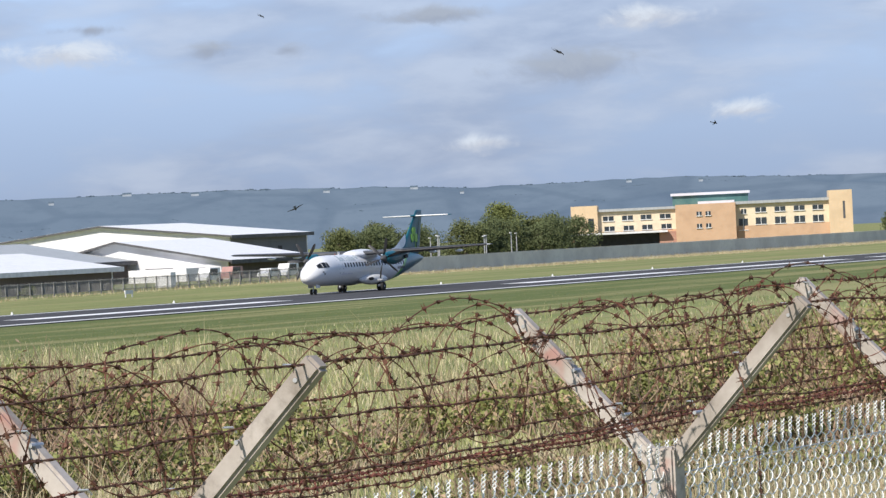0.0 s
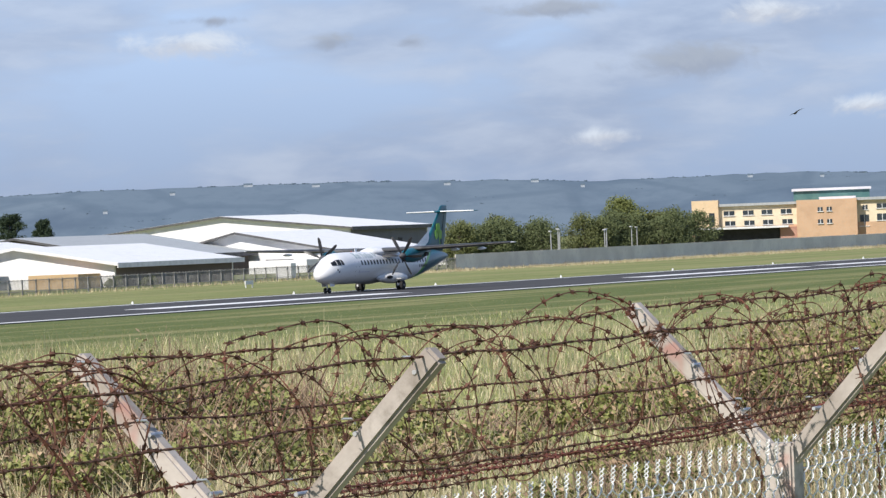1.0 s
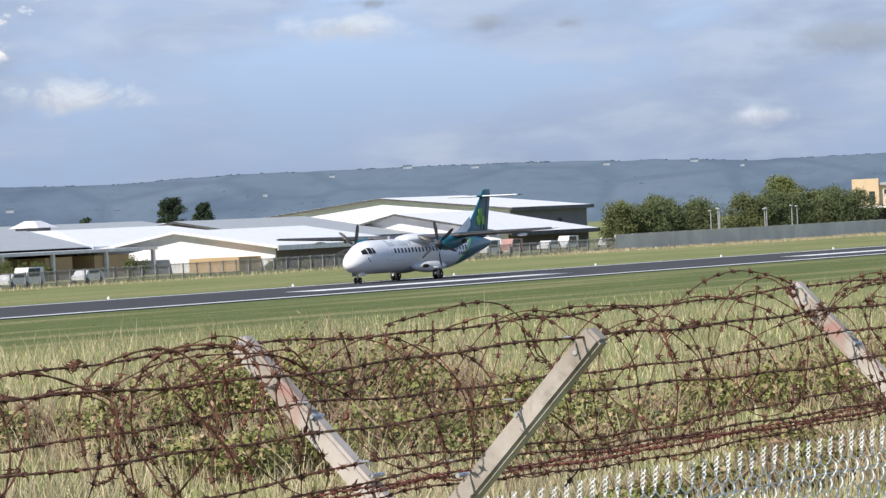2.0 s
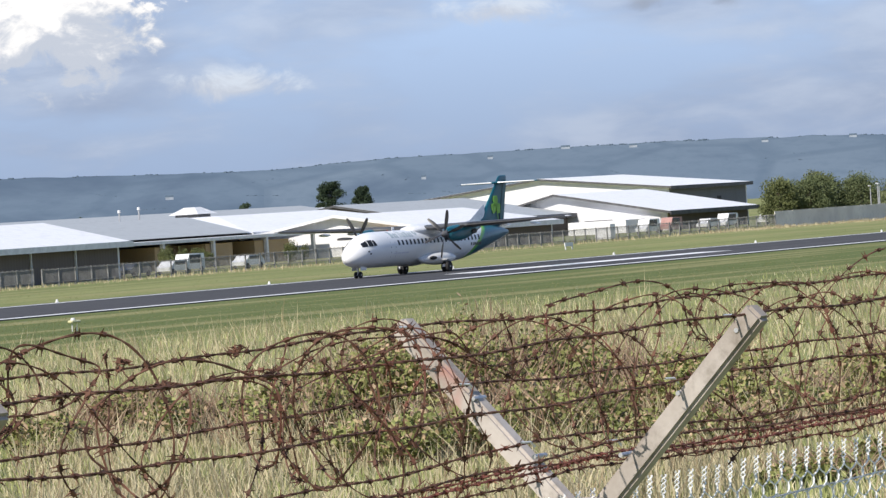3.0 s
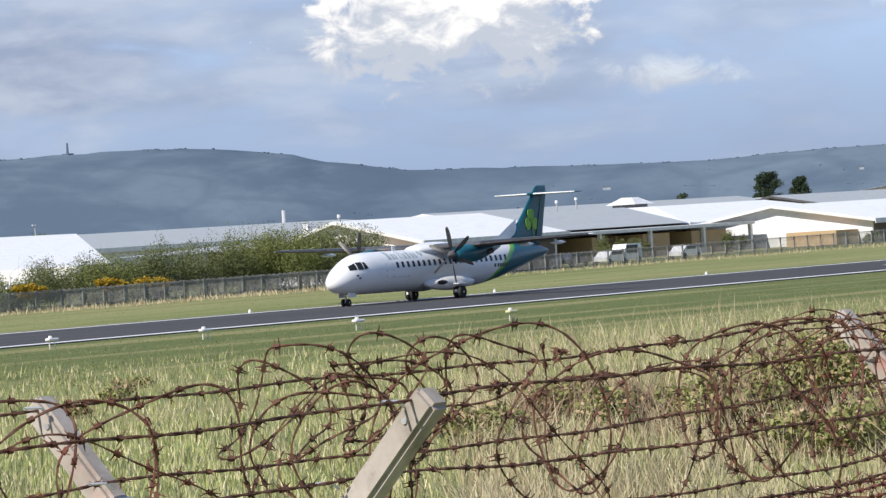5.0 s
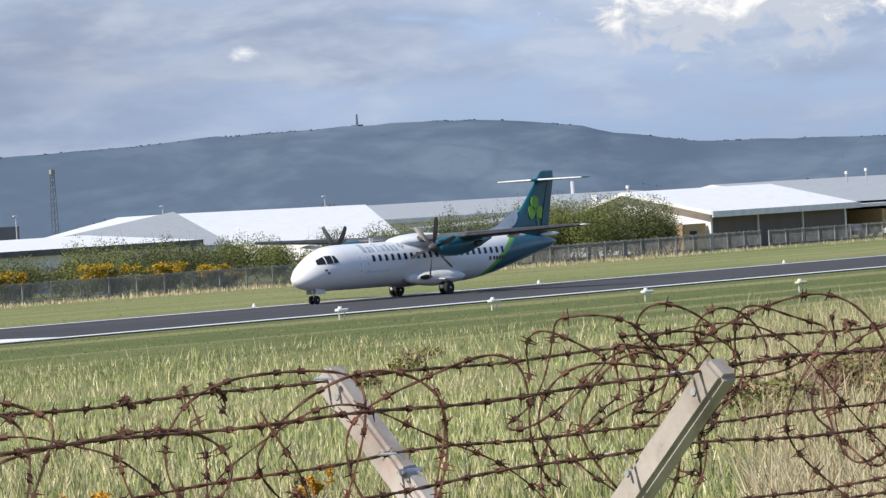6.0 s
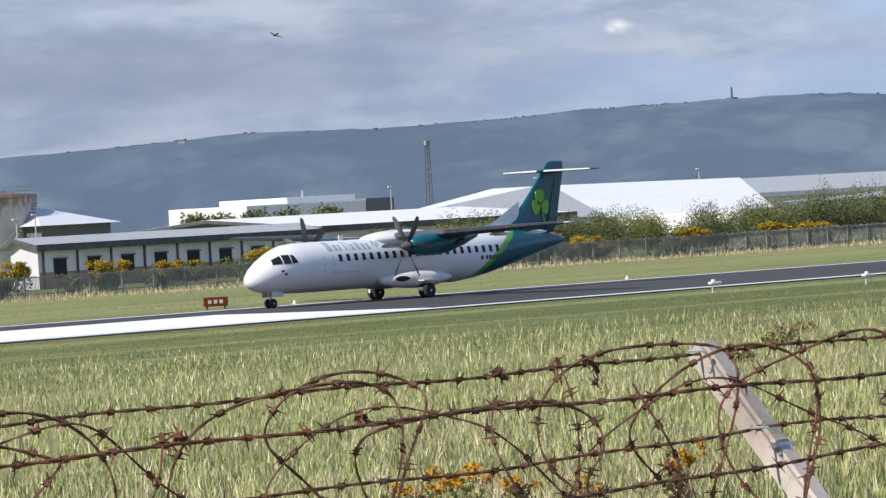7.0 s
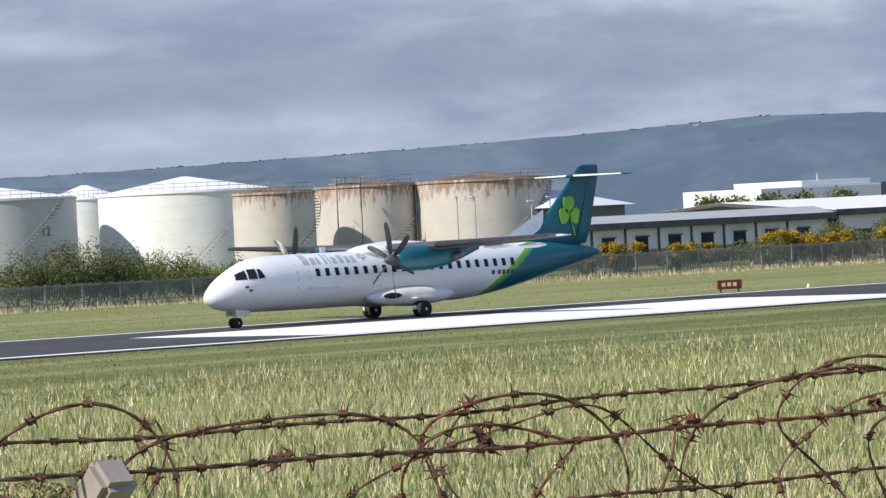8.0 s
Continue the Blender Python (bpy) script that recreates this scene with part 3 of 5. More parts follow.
# brick pavilion with hipped roof and cupola
b = thing("brick_pavilion", "tan brick hall with canopy, hipped grey roof and white cupola", "building")
part("wall", box(436, 481.9, 302, 340, 0, 3.6), "dark_wall", b)
for x0, x1 in ((402, 411), (419, 421.5), (430, 436), (441, 449)):
    part("brick_bay", box(x0 + 27, x1 + 27, 291, 301.9, 0, 2.7), "tan_brick", b)
part("canopy", box(424, 481.9, 290.4, 301.5, 3.05, 3.42), "white_trim", b, "flat white canopy")
for x in (424.5, 436, 447, 458, 470, 481):
    part("canopy_post", box(x, x + 0.45, 290.5, 290.9, 0, 3.05), "white_trim", b)
bm = bmesh.new()
loft([[(424, 300, 3.7), (482, 300, 3.7), (482, 345, 3.7), (424, 345, 3.7)], [(470, 321, 6.0), (500, 321, 6.1), (500, 326, 6.1), (470, 326, 6.0)]], bm)
part("hipped_roof", bm, "grey_roof", b)
part("cupola_wall", box(513.9, 517.3, 328.3, 331.7, 5.6, 6.45), "trim", b)
bm = bmesh.new()
loft([[(513.2, 327.6, 6.45), (518, 327.6, 6.45), (518, 332.4, 6.45), (513.2, 332.4, 6.45)], [(514.8, 329.2, 7.4), (516.4, 329.2, 7.4), (516.4, 330.8, 7.4), (514.8, 330.8, 7.4)]], bm)
part("cupola_roof", bm, "white_trim", b)
for x, y, h in ((536, 352, 7.6), (528, 350, 7.3), (470, 345, 7.0)):
    p = thing("roof_vent", "small white globe vent on the roof", "vent", pose(x, y, 4.0))
    part("pipe", cylinder(0.12, 0.12, 0, h - 4, 8), "galv", p)
    part("cowl", cylinder(0.24, 0.2, h - 4, h - 3.6, 10), "white_trim", p)
# the brown shed with a tan brick end
b = gabled(370.5, 394.8, 262, 280, 0, 3.75, 6.0, "dark_wall", "white_roof", "low shed with white roof, brown side and tan brick end", 1.0, "white_trim", "white_wall", 272)
for x in (378.5, 386.5):
    part("downpipe", box(x, x + 0.16, 261.82, 262.0, 0, 3.6), "white_trim", b)
part("side_hut", box(366.2, 370.2, 262.4, 269, 0, 2.7), "tan_brick", b, "tan brick annex")
part("hut_window", box(367.4, 368.4, 262.25, 262.45, 1.1, 2.0), "dark", b)
part("roof_box", box(376, 376.7, 280, 280.7, 4.6, 6.2), "lilac_wall", b, "grey roof flue box")
# ribbed grey and white roofs behind the scrub
b = gabled(457, 548, 378, 424, 0, 4.7, 6.75, "white_wall", "grey_roof", "wide grey ribbed roof of a distant factory", 0.8, "white_trim", "white_wall", 402)
for x in np.arange(462, 546, 6.5):
    part("rooflight", box(x, x + 2.4, 380, 400, 0, 0.12), "white_trim", b, "pale rooflight strip", m=Matrix.Translation((0, 0, 4.98)) @ Matrix.Translation((0, 380, 0)) @ Matrix.Rotation(math.atan(2.05 / 24), 4, "X") @ Matrix.Translation((0, -380, 0)))
part("flue", cylinder(0.3, 0.3, 5, 9, 12, m=Matrix.Translation((558, 420, 0))), "lilac_wall", b, "pale grey flue")
gabled(548, 640, 360, 410, 0, 4.6, 6.3, "white_wall", "white_roof", "wide white roof of a distant factory", 0.8, "white_trim", "white_wall", 385)
# white hall with a big hipped roof
b = thing("white_warehouse", "white warehouse with grey ribbed front roof slope", "building")
part("wall", box(331, 372, 330, 336, 0, 3.2), "white_wall", b)
bm = bmesh.new()
loft([[(331, 329, 3.2), (404, 329, 3.2), (436, 374, 3.2), (400, 374, 3.2)], [(386, 348, 7.1), (421, 348, 6.9), (424, 356, 6.9), (386, 356, 7.1)]], bm)
part("roof", bm, "white_roof", b)
bm = bmesh.new()
loft([[(330.6, 328.4, 3.15), (374, 328.4, 3.15), (386.2, 347.6, 7.1)], [(330.6, 328.4, 3.4), (374, 328.4, 3.4), (386.2, 347.6, 7.35)]], bm)
part("roof_slope", bm, "grey_roof", b, "grey ribbed front roof slope")
part("fascia", box(330.6, 372.4, 328.6, 328.95, 2.7, 3.3), "white_trim", b)
part("canopy", box(331, 366, 326.5, 329.9, 1.9, 2.05), "lilac_wall", b)
part("brick_plinth", box(331, 372, 329.8, 329.98, 0, 1.2), "tan_brick", b)
# long pale shed with roller doors
b = gabled(266.2, 300.4, 300, 303.6, 0, 3.75, 4.3, "white_wall", "grey_roof", "long off-white loading shed with dark roller doors", 0.6, "trim", "lilac_wall", 302.4)
for i in range(8):
    x = 268.0 + i * 4.05
    part("pilaster", box(x - 1.35, x - 1.15, 299.88, 300.0, 0, 3.6), "trim", b)
    d = part("roller_door", box(x, x + 1.45, 299.9, 300.05, 0.9, 2.55), "dark", b)
    part("door_hood", box(x - 0.1, x + 1.55, 299.75, 299.9, 2.55, 2.68), "trim", d)
part("brick_base", box(266.2, 300.4, 299.92, 300.0, 0.0, 1.45), "red_brick", b, "red brick base course")
b = gabled(301.6, 336, 300, 330, 0, 3.9, 5.0, "white_wall", "white_roof", "off-white warehouse bay beside the loading shed", 0.6, "trim", "slate_wall", 315)
openings(b, 300, [(304, 306, 0.3, 2.1), (309.5, 311.5, 0.5, 2.0)], "dark", "door")
# far white plant block
b = thing("white_plant_block", "white flat-roofed plant building with dark end block", "building")
part("wall", box(418.5, 441, 430, 445, 0, 6.9, 0.05), "white_wall", b)
part("dark_block", box(441.05, 446.5, 430, 445, 0, 7.1, 0.05), "slate_wall", b)
part("upper_storey", box(427, 440, 431, 444, 6.9, 7.7, 0.05), "white_wall", b)
part("pipe", cylinder(0.15, 0.15, 7.6, 8.6, 8, m=Matrix.Translation((431, 432, 0))), "galv", b)
# pyramid roof
b = thing("pyramid_roof_building", "low dark building with pale pyramid roof", "building")
part("wall", box(373.5, 385, 420, 432, 0, 5.7), "slate_wall", b)
bm = bmesh.new()
loft([[(372.5, 419, 5.7), (386, 419, 5.7), (386, 433, 5.7), (372.5, 433, 5.7)], [(377.5, 425.5, 7.9), (378.5, 425.5, 7.9), (378.5, 426.5, 7.9), (377.5, 426.5, 7.9)]], bm)
part("roof", bm, "lilac_wall", b)


# yellow office block: its front looks back along the runway
def build_office():
    b = thing("office_building", "three-storey yellow brick office block with flat roofs", "building",
              Matrix.Translation((832.4, 342.2, 0)) @ Matrix.Rotation(math.atan2(290.4 - 342.2, 851.9 - 832.4), 4, "Z"))
    # local: x along the front (0 to 55 m), y into the building
    k = 55.35 / 497.0
    X = lambda px: (px - 1010) * k
    part("stair_tower", box(0, X(1057), 0, 12, 0, 9.3), "yellow_brick", b)
    part("wing_wall", box(X(1057), X(1195), 1.2, 14, 0, 8.0), "cream", b)
    part("centre_wall", box(X(1195), X(1301), -1.6, 14, 0, 8.7), "orange_brick", b)
    for p0, p1 in ((1057, 1195), (1301, 1466)):
        part("brick_storey", box(X(p0) + .01, X(p1) - .01, 1.1, 1.19, 0, 4.0), "orange_brick", b)
    part("wing_wall", box(X(1301), X(1466), 1.2, 14, 0, 8.3), "cream", b)
    part("stair_tower", box(X(1466), X(1507), -0.5, 12, 0, 10.2), "yellow_brick", b)
    part("roof_slab", box(X(1050), X(1200), 0.4, 15, 8.0, 8.5), "grey_roof", b)
    part("roof_slab", box(X(1296), X(1470), 0.4, 15, 8.3, 8.85), "grey_roof", b)
    part("brick_band", box(X(1165), X(1200), -0.6, 1.19, 0, 3.6), "red_brick", b)
    pent = part("penthouse", box(X(1190), X(1325), 8, 16, 8.6, 10.5), "green_glass", b)
    part("penthouse_roof", box(X(1187), X(1328), 7.4, 16.5, 10.5, 11.0), "lilac_wall", pent)
    part("canopy", box(X(1012), X(1180), -2.4, -0.2, 3.5, 3.9), "white_trim", b)
    # a near-black block stands in for the shade below the canopy
    part("canopy_shade_block", box(X(1014), X(1178), -0.15, 0.9, 1.0, 3.5), "dark", b)

    def win(p0, p1, z0, z1, y):
        w = part("window", box(X(p0), X(p1), y - 0.05, y + 0.1, z0, z1), "glass", b)
        part("mullion", box((X(p0) + X(p1)) / 2 - 0.06, (X(p0) + X(p1)) / 2 + 0.06, y - 0.12, y - 0.05, z0, z1), "white_trim", w)
        part("sill", box(X(p0) - 0.1, X(p1) + 0.1, y - 0.25, y - 0.02, z0 - 0.14, z0), "white_trim", w)
    for p in (1066, 1100, 1133, 1167):
        win(p, p + 19, 6.2, 7.1, 1.2)
        win(p + 2, p + 20, 4.2, 5.1, 1.2)
    for p in (1232, 1248):
        win(p, p + 9, 6.4, 7.2, -1.6)
        win(p, p + 9, 4.0, 4.8, -1.6)
    for p in (1336, 1370, 1404, 1437):
        win(p, p + 19, 6.6, 7.5, 1.2)
        win(p, p + 19, 4.2, 5.5, 1.2)
    win(1311, 1320, 6.4, 7.3, 1.2)
    win(1306, 1322, 3.2, 5.4, 1.2)
    part("tower_slot", box(X(1040), X(1050), -0.05, 0.2, 4.2, 6.8), "glass", b)
    part("tower_slot", box(X(1490), X(1494), -0.55, -0.3, 4.6, 8.0), "trim", b)
    part("roof_plant", box(X(1235), X(1300), 3, 8, 8.7, 9.2), "lilac_wall", b)


build_office()


# ---- oil tanks ----
def tank(x, y, r, h, mat, roof, cone, label):
    t = thing("storage_tank", label, "storage tank", pose(x, y, 0), group="oil storage tanks")
    turn = np.arange(72) * 2 * np.pi / 72
    part("shell", loft([[(r * math.cos(q), r * math.sin(q), z) for q in turn] for z in np.linspace(0, h, 6)], caps=False), mat, t, smooth=True)
    part("roof", cylinder(r * 0.995, 0.4, h + 0.01, h + cone, 48), roof, t)
    ring = bmesh.new()
    a = np.arange(64) * 2 * np.pi / 64
    loft([[(q * math.cos(s), q * math.sin(s), z) for s in a] for q, z in ((r + 0.01, h - 0.35), (r + 0.16, h - 0.3), (r + 0.16, h - 0.15), (r + 0.01, h - 0.1))], ring, False)
    part("wind_girder", ring, mat, t)
    # rim rail over a stretch of the roof edge
    bag = Bag()
    arc = np.linspace(3.4, 5.4, 16)
    for z in (0.5, 1.0):
        bag.tube([((r - 0.3) * math.cos(s), (r - 0.3) * math.sin(s), h + z) for s in arc], 0.035, 4)
    for s in arc:
        bag.tube([((r - 0.3) * math.cos(s), (r - 0.3) * math.sin(s), h + z) for z in (0, 1.0)], 0.035, 4)
    bag.make("rim_rail", "rail", t)
    # stair up the shell
    bag = Bag()
    s0 = 4.1
    for i in range(26):
        s, z = s0 + i * 0.9 / r / 2.2, h * i / 26
        bag.tube([((r + q) * math.cos(s), (r + q) * math.sin(s), z) for q in (0.0, 0.7)], 0.06, 4)
    bag.tube([((r + 0.7) * math.cos(s0 + i * 0.9 / r / 2.2), (r + 0.7) * math.sin(s0 + i * 0.9 / r / 2.2), h * i / 26 + 0.9) for i in range(26)], 0.04, 4)
    bag.make("stair", "rail", t)
    return t


t12 = tank(340.8, 494, 10.9, 10.3, "tank_grey", "tank_white", 1.7, "grey steel storage tank with pale cone roof")
tank(373.9, 519.4, 5.4, 10.3, "tank_white", "tank_white", 1.8, "slim white storage tank with cone roof")
tank(367.1, 487, 11.7, 10.3, "tank_white", "tank_white", 2.0, "large white storage tank with cone roof")
tank(345.6, 440.6, 5.05, 9.3, "tank_rust", "tank_roof", 0.7, "rust-streaked storage tank with brown roof")
tank(361.4, 440.7, 5.35, 9.7, "tank_rust", "tank_roof", 0.5, "rust-streaked storage tank with brown rim")
tank(404.0, 497, 5.5, 10.2, "tank_rust", "tank_roof", 0.6, "rusty storage tank behind the others")
tank(372.0, 431.7, 8.5, 9.7, "tank_rust", "tank_roof", 0.9, "wide rust-stained storage tank with brown roof")
gan = thing("tank_gantry", "dark steel walkway platform at tank tops", "gantry", pose(353.2, 436.0, 0))
part("platform", box(-2.0, 2.0, -0.7, 0.7, 9.8, 9.95), "rail", gan)
part("handrail", box(-2.0, 2.0, -0.7, -0.64, 10.6, 10.68), "rail", gan)
for x in (-1.9, -0.6, 0.7, 1.9):
    part("leg", box(x, x + 0.12, -0.7, -0.58, 0 if abs(x) > 1 else 9.95, 10.6), "rail", gan)
# the tank's number
txt = bpy.data.curves.new("number", "FONT")
txt.body, txt.size, txt.extrude, txt.align_x = "12", 1.6, 0.01, "CENTER"
txt_ob = new("number", txt)
dep = bpy.context.evaluated_depsgraph_get()
num_me = bpy.data.meshes.new_from_object(txt_ob.evaluated_get(dep))
bpy.data.objects.remove(txt_ob)
num = new("tank_number", num_me)
num_me.materials.clear()
num_me.materials.append(M["trim"])
num.parent = t12
_a = -1.52
num.matrix_basis = Matrix.Translation((10.95 * math.cos(_a), 10.95 * math.sin(_a), 5.3)) @ Matrix.Rotation(_a + math.pi / 2, 4, "Z") @ Matrix.Rotation(math.pi / 2, 4, "X")


# ---- masts and lamp posts ----
def lattice_mast(x, y, h, w):
    m = thing("lattice_mast", "slim dark lattice radio mast", "mast", pose(x, y, 0))
    for sx in (-1, 1):
        for sy in (-1, 1):
            bag = Bag()
            bag.tube([(sx * w, sy * w, 0), (sx * w * 0.45, sy * w * 0.45, h)], 0.05, 4)
            bag.make("leg", "trim", m)
    bag = Bag()
    n = int(h / 0.9)
    for i in range(n):
        a, c = w * (1 - 0.55 * i / n), w * (1 - 0.55 * (i + 1) / n)
        for s in (-1, 1):
            bag.tube([(-a, s * a, h * i / n), (c, s * c, h * (i + 1) / n)], 0.028, 3)
            bag.tube([(s * a, -a, h * i / n), (s * c, c, h * (i + 1) / n)], 0.028, 3)
    bag.make("bracing", "trim", m)
    part("antenna", box(-0.35, 0.35, -0.2, 0.2, h - 0.1, h + 0.5), "rail", m)


lattice_mast(443, 420, 13.8, 0.42)


def lamp_post(x, y, h):
    m = thing("lamp_post", "grey steel lamp post", "lamp post", pose(x, y, 0), group="lamp posts beyond the runway")
    part("pole", cylinder(0.10, 0.07, 0, h, 8), "galv", m)
    part("head", box(-0.5, 0.15, -0.12, 0.12, h, h + 0.14, 0.03), "white_trim", m)


for x, y, h in ((277.4, 315.3, 6.2), (296, 345, 7.0), (332, 390, 7.3), (470, 425, 8.6), (442, 372, 8.3), (585, 262, 4.6), (588, 262, 4.8), (592, 264, 4.9), (604, 262, 4.5), (607, 263, 4.6), (628, 268, 4.8), (630, 268, 4.7), (330, 372, 6.8), (420, 405, 8.2)):
    lamp_post(x, y, h)


# ---- far perimeter fences ----
def far_fence(x0, x1, y0, y1, h, step, label, mat="rail", solid=None):
    f = thing("perimeter_fence", label, "fence")
    n = int(math.hypot(x1 - x0, y1 - y0) / step)
    first = None
    for i in range(n + 1):
        p = pose(x0 + (x1 - x0) * i / n, y0 + (y1 - y0) * i / n, 0)
        if not first:
            first = part("post", box(-0.06, 0.06, -0.06, 0.06, 0, h), mat, f, m=p)
        else:
            twin(first, "post", f, p)
    a = math.atan2(y1 - y0, x1 - x0)
    ln = math.hypot(x1 - x0, y1 - y0)
    at = pose(x0, y0, 0, 0, 0, math.degrees(a))
    for z in (0.35, h - 0.15):
        part("rail", box(0, ln, -0.03, 0.03, z, z + 0.07), mat, f, m=at)
    bag = Bag()
    pitch = 0.16 if not solid else solid[0]
    wide = 0.032 if not solid else solid[1]
    xs = np.arange(0.1, ln, pitch)
    v = np.zeros((len(xs), 8, 3))
    for j, (sx, sy, sz) in enumerate(((-1, -1, 0), (1, -1, 0), (1, 1, 0), (-1, 1, 0), (-1, -1, 1), (1, -1, 1), (1, 1, 1), (-1, 1, 1))):
        lx = xs + sx * wide
        v[:, j, 0] = x0 + lx * math.cos(a) - (0.05 + sy * 0.01) * -math.sin(a)
        v[:, j, 1] = y0 + lx * math.sin(a) - (0.05 + sy * 0.01) * math.cos(a)
        v[:, j, 2] = 0.06 + sz * (h - 0.06 + 0.05 * np.sin(xs * 7.3))
    for q in v:
        bag.put(q, [(0, 1, 5, 4), (1, 2, 6, 5), (2, 3, 7, 6), (3, 0, 4, 7), (4, 5, 6, 7)])
    tagged(bag.make("mesh_infill", mat if not solid else solid[2], f), kind="stuff")


far_fence(150, 300, 268, 250, 1.75, 3.0, "grey steel mesh perimeter fence", solid=(0.13, 0.028, "rail"))
far_fence(300, 366, 250, 253, 1.75, 3.0, "grey steel mesh perimeter fence", solid=(0.13, 0.028, "rail"))
far_fence(366, 545, 252, 258, 1.7, 3.0, "thin grey palisade perimeter fence", solid=(0.17, 0.022, "rail"))
far_fence(545, 860, 258, 268, 2.1, 3.0, "weathered pale boarded perimeter fence", "palisade", solid=(0.30, 0.14, "palisade"))


# ---- aircraft ----
AIR_Y = 184.5


def nose_x(t):
    s = t / 8.0
    return 100 * (3.82849 - 1.66237 * s - 0.71789 * s * s - 0.04826 * s ** 3)


STATIONS = [(0.0, 1.58, .04, .04), (.08, 1.58, .26, .24), (.3, 1.62, .5, .46), (.7, 1.72, .76, .72), (1.2, 1.84, .98, .93), (1.8, 1.97, 1.15, 1.12),
            (2.4, 2.08, 1.26, 1.28), (3.0, 2.15, 1.33, 1.38), (3.8, 2.18, 1.375, 1.42), (5.0, 2.18, 1.385, 1.43), (9.0, 2.18, 1.385, 1.43), (13.0, 2.18, 1.385, 1.43),
            (16.8, 2.18, 1.385, 1.43), (18.2, 2.25, 1.36, 1.37), (19.8, 2.38, 1.26, 1.26), (21.5, 2.55, 1.08, 1.09), (23.2, 2.70, .84, .88), (24.8, 2.80, .55, .63),
            (26.2, 2.86, .27, .36), (27.0, 2.88, .10, .14), (27.17, 2.88, .02, .03)]


def body_at(x):
    c = [float(np.interp(x, [s[0] for s in STATIONS], [s[i] for s in STATIONS])) for i in (1, 2, 3)]
    return c


def skin(x, a, off=0.0):
    """A point on the skin at station x; a is the angle from starboard over the top (port is pi)."""
    zc, ry, rz = body_at(x)
    return (x, (ry + off) * math.cos(a), zc + (rz + off) * math.sin(a))


def skin_angle(x, z):
    """The port-side angle at height z."""
    zc, ry, rz = body_at(x)
    return math.pi - math.asin(max(-1, min(1, (z - zc) / rz)))


def patch(corners, off, mat, name, parent, label="", side=-1, thick=0.02):
    """A plate that follows the skin; corners as (x, z) going round, on the port side."""
    nu, nv = 5, 5
    c = [np.array(p, float) for p in corners]
    v = []
    for o in (off, off - thick):
        for j in range(nv):
            a, b = c[0] + (c[3] - c[0]) * j / (nv - 1), c[1] + (c[2] - c[1]) * j / (nv - 1)
            for i in range(nu):
                q = a + (b - a) * i / (nu - 1)
                p = skin(q[0], skin_angle(q[0], q[1]), o)
                v.append((p[0], p[1] * (1 if side < 0 else -1), p[2]))
    k = nu * nv
    f = [(j * nu + i, j * nu + i + 1, (j + 1) * nu + i + 1, (j + 1) * nu + i) for j in range(nv - 1) for i in range(nu - 1)]
    rim = [i for i in range(nu)] + [j * nu + nu - 1 for j in range(1, nv)] + [(nv - 1) * nu + i for i in range(nu - 2, -1, -1)] + [j * nu for j in range(nv - 2, 0, -1)]
    f += [(p, q, q + k, p + k) for p, q in zip(rim, rim[1:] + rim[:1])]
    return soup(name, v, f, mat, parent, label)


def airfoil(chord, thick, n=9):
    """Closed section, leading edge at 0, x aft, z up."""
    s = (1 - np.cos(np.linspace(0, np.pi, n))) / 2
    t = 5 * thick * (0.2969 * np.sqrt(s) - 0.126 * s - 0.3516 * s ** 2 + 0.2843 * s ** 3 - 0.1015 * s ** 4)
    up = [(a * chord, b * chord * 1.15) for a, b in zip(s, t)]
    dn = [(a * chord, -b * chord * 0.85) for a, b in zip(s[1:-1], t[1:-1])][::-1]
    return up + dn


def wing_skin(secs):
    """secs: x of the leading edge, y, z, chord, thickness."""
    return loft([[(x + a, y, z + b) for a, b in airfoil(c, th)] for x, y, z, c, th in secs])


def edge_skin(secs, reach=.12, proud=.012):
    """The nose strip of a wing, a little proud of its skin."""
    rings = []
    for x, y, z, c, th in secs:
        pts = airfoil(c, th, 25)
        rings.append([(x + a - proud, y, z + b * 1.05) for a, b in pts[25:] + pts[:25] if a < reach * c])
    return loft(rings)


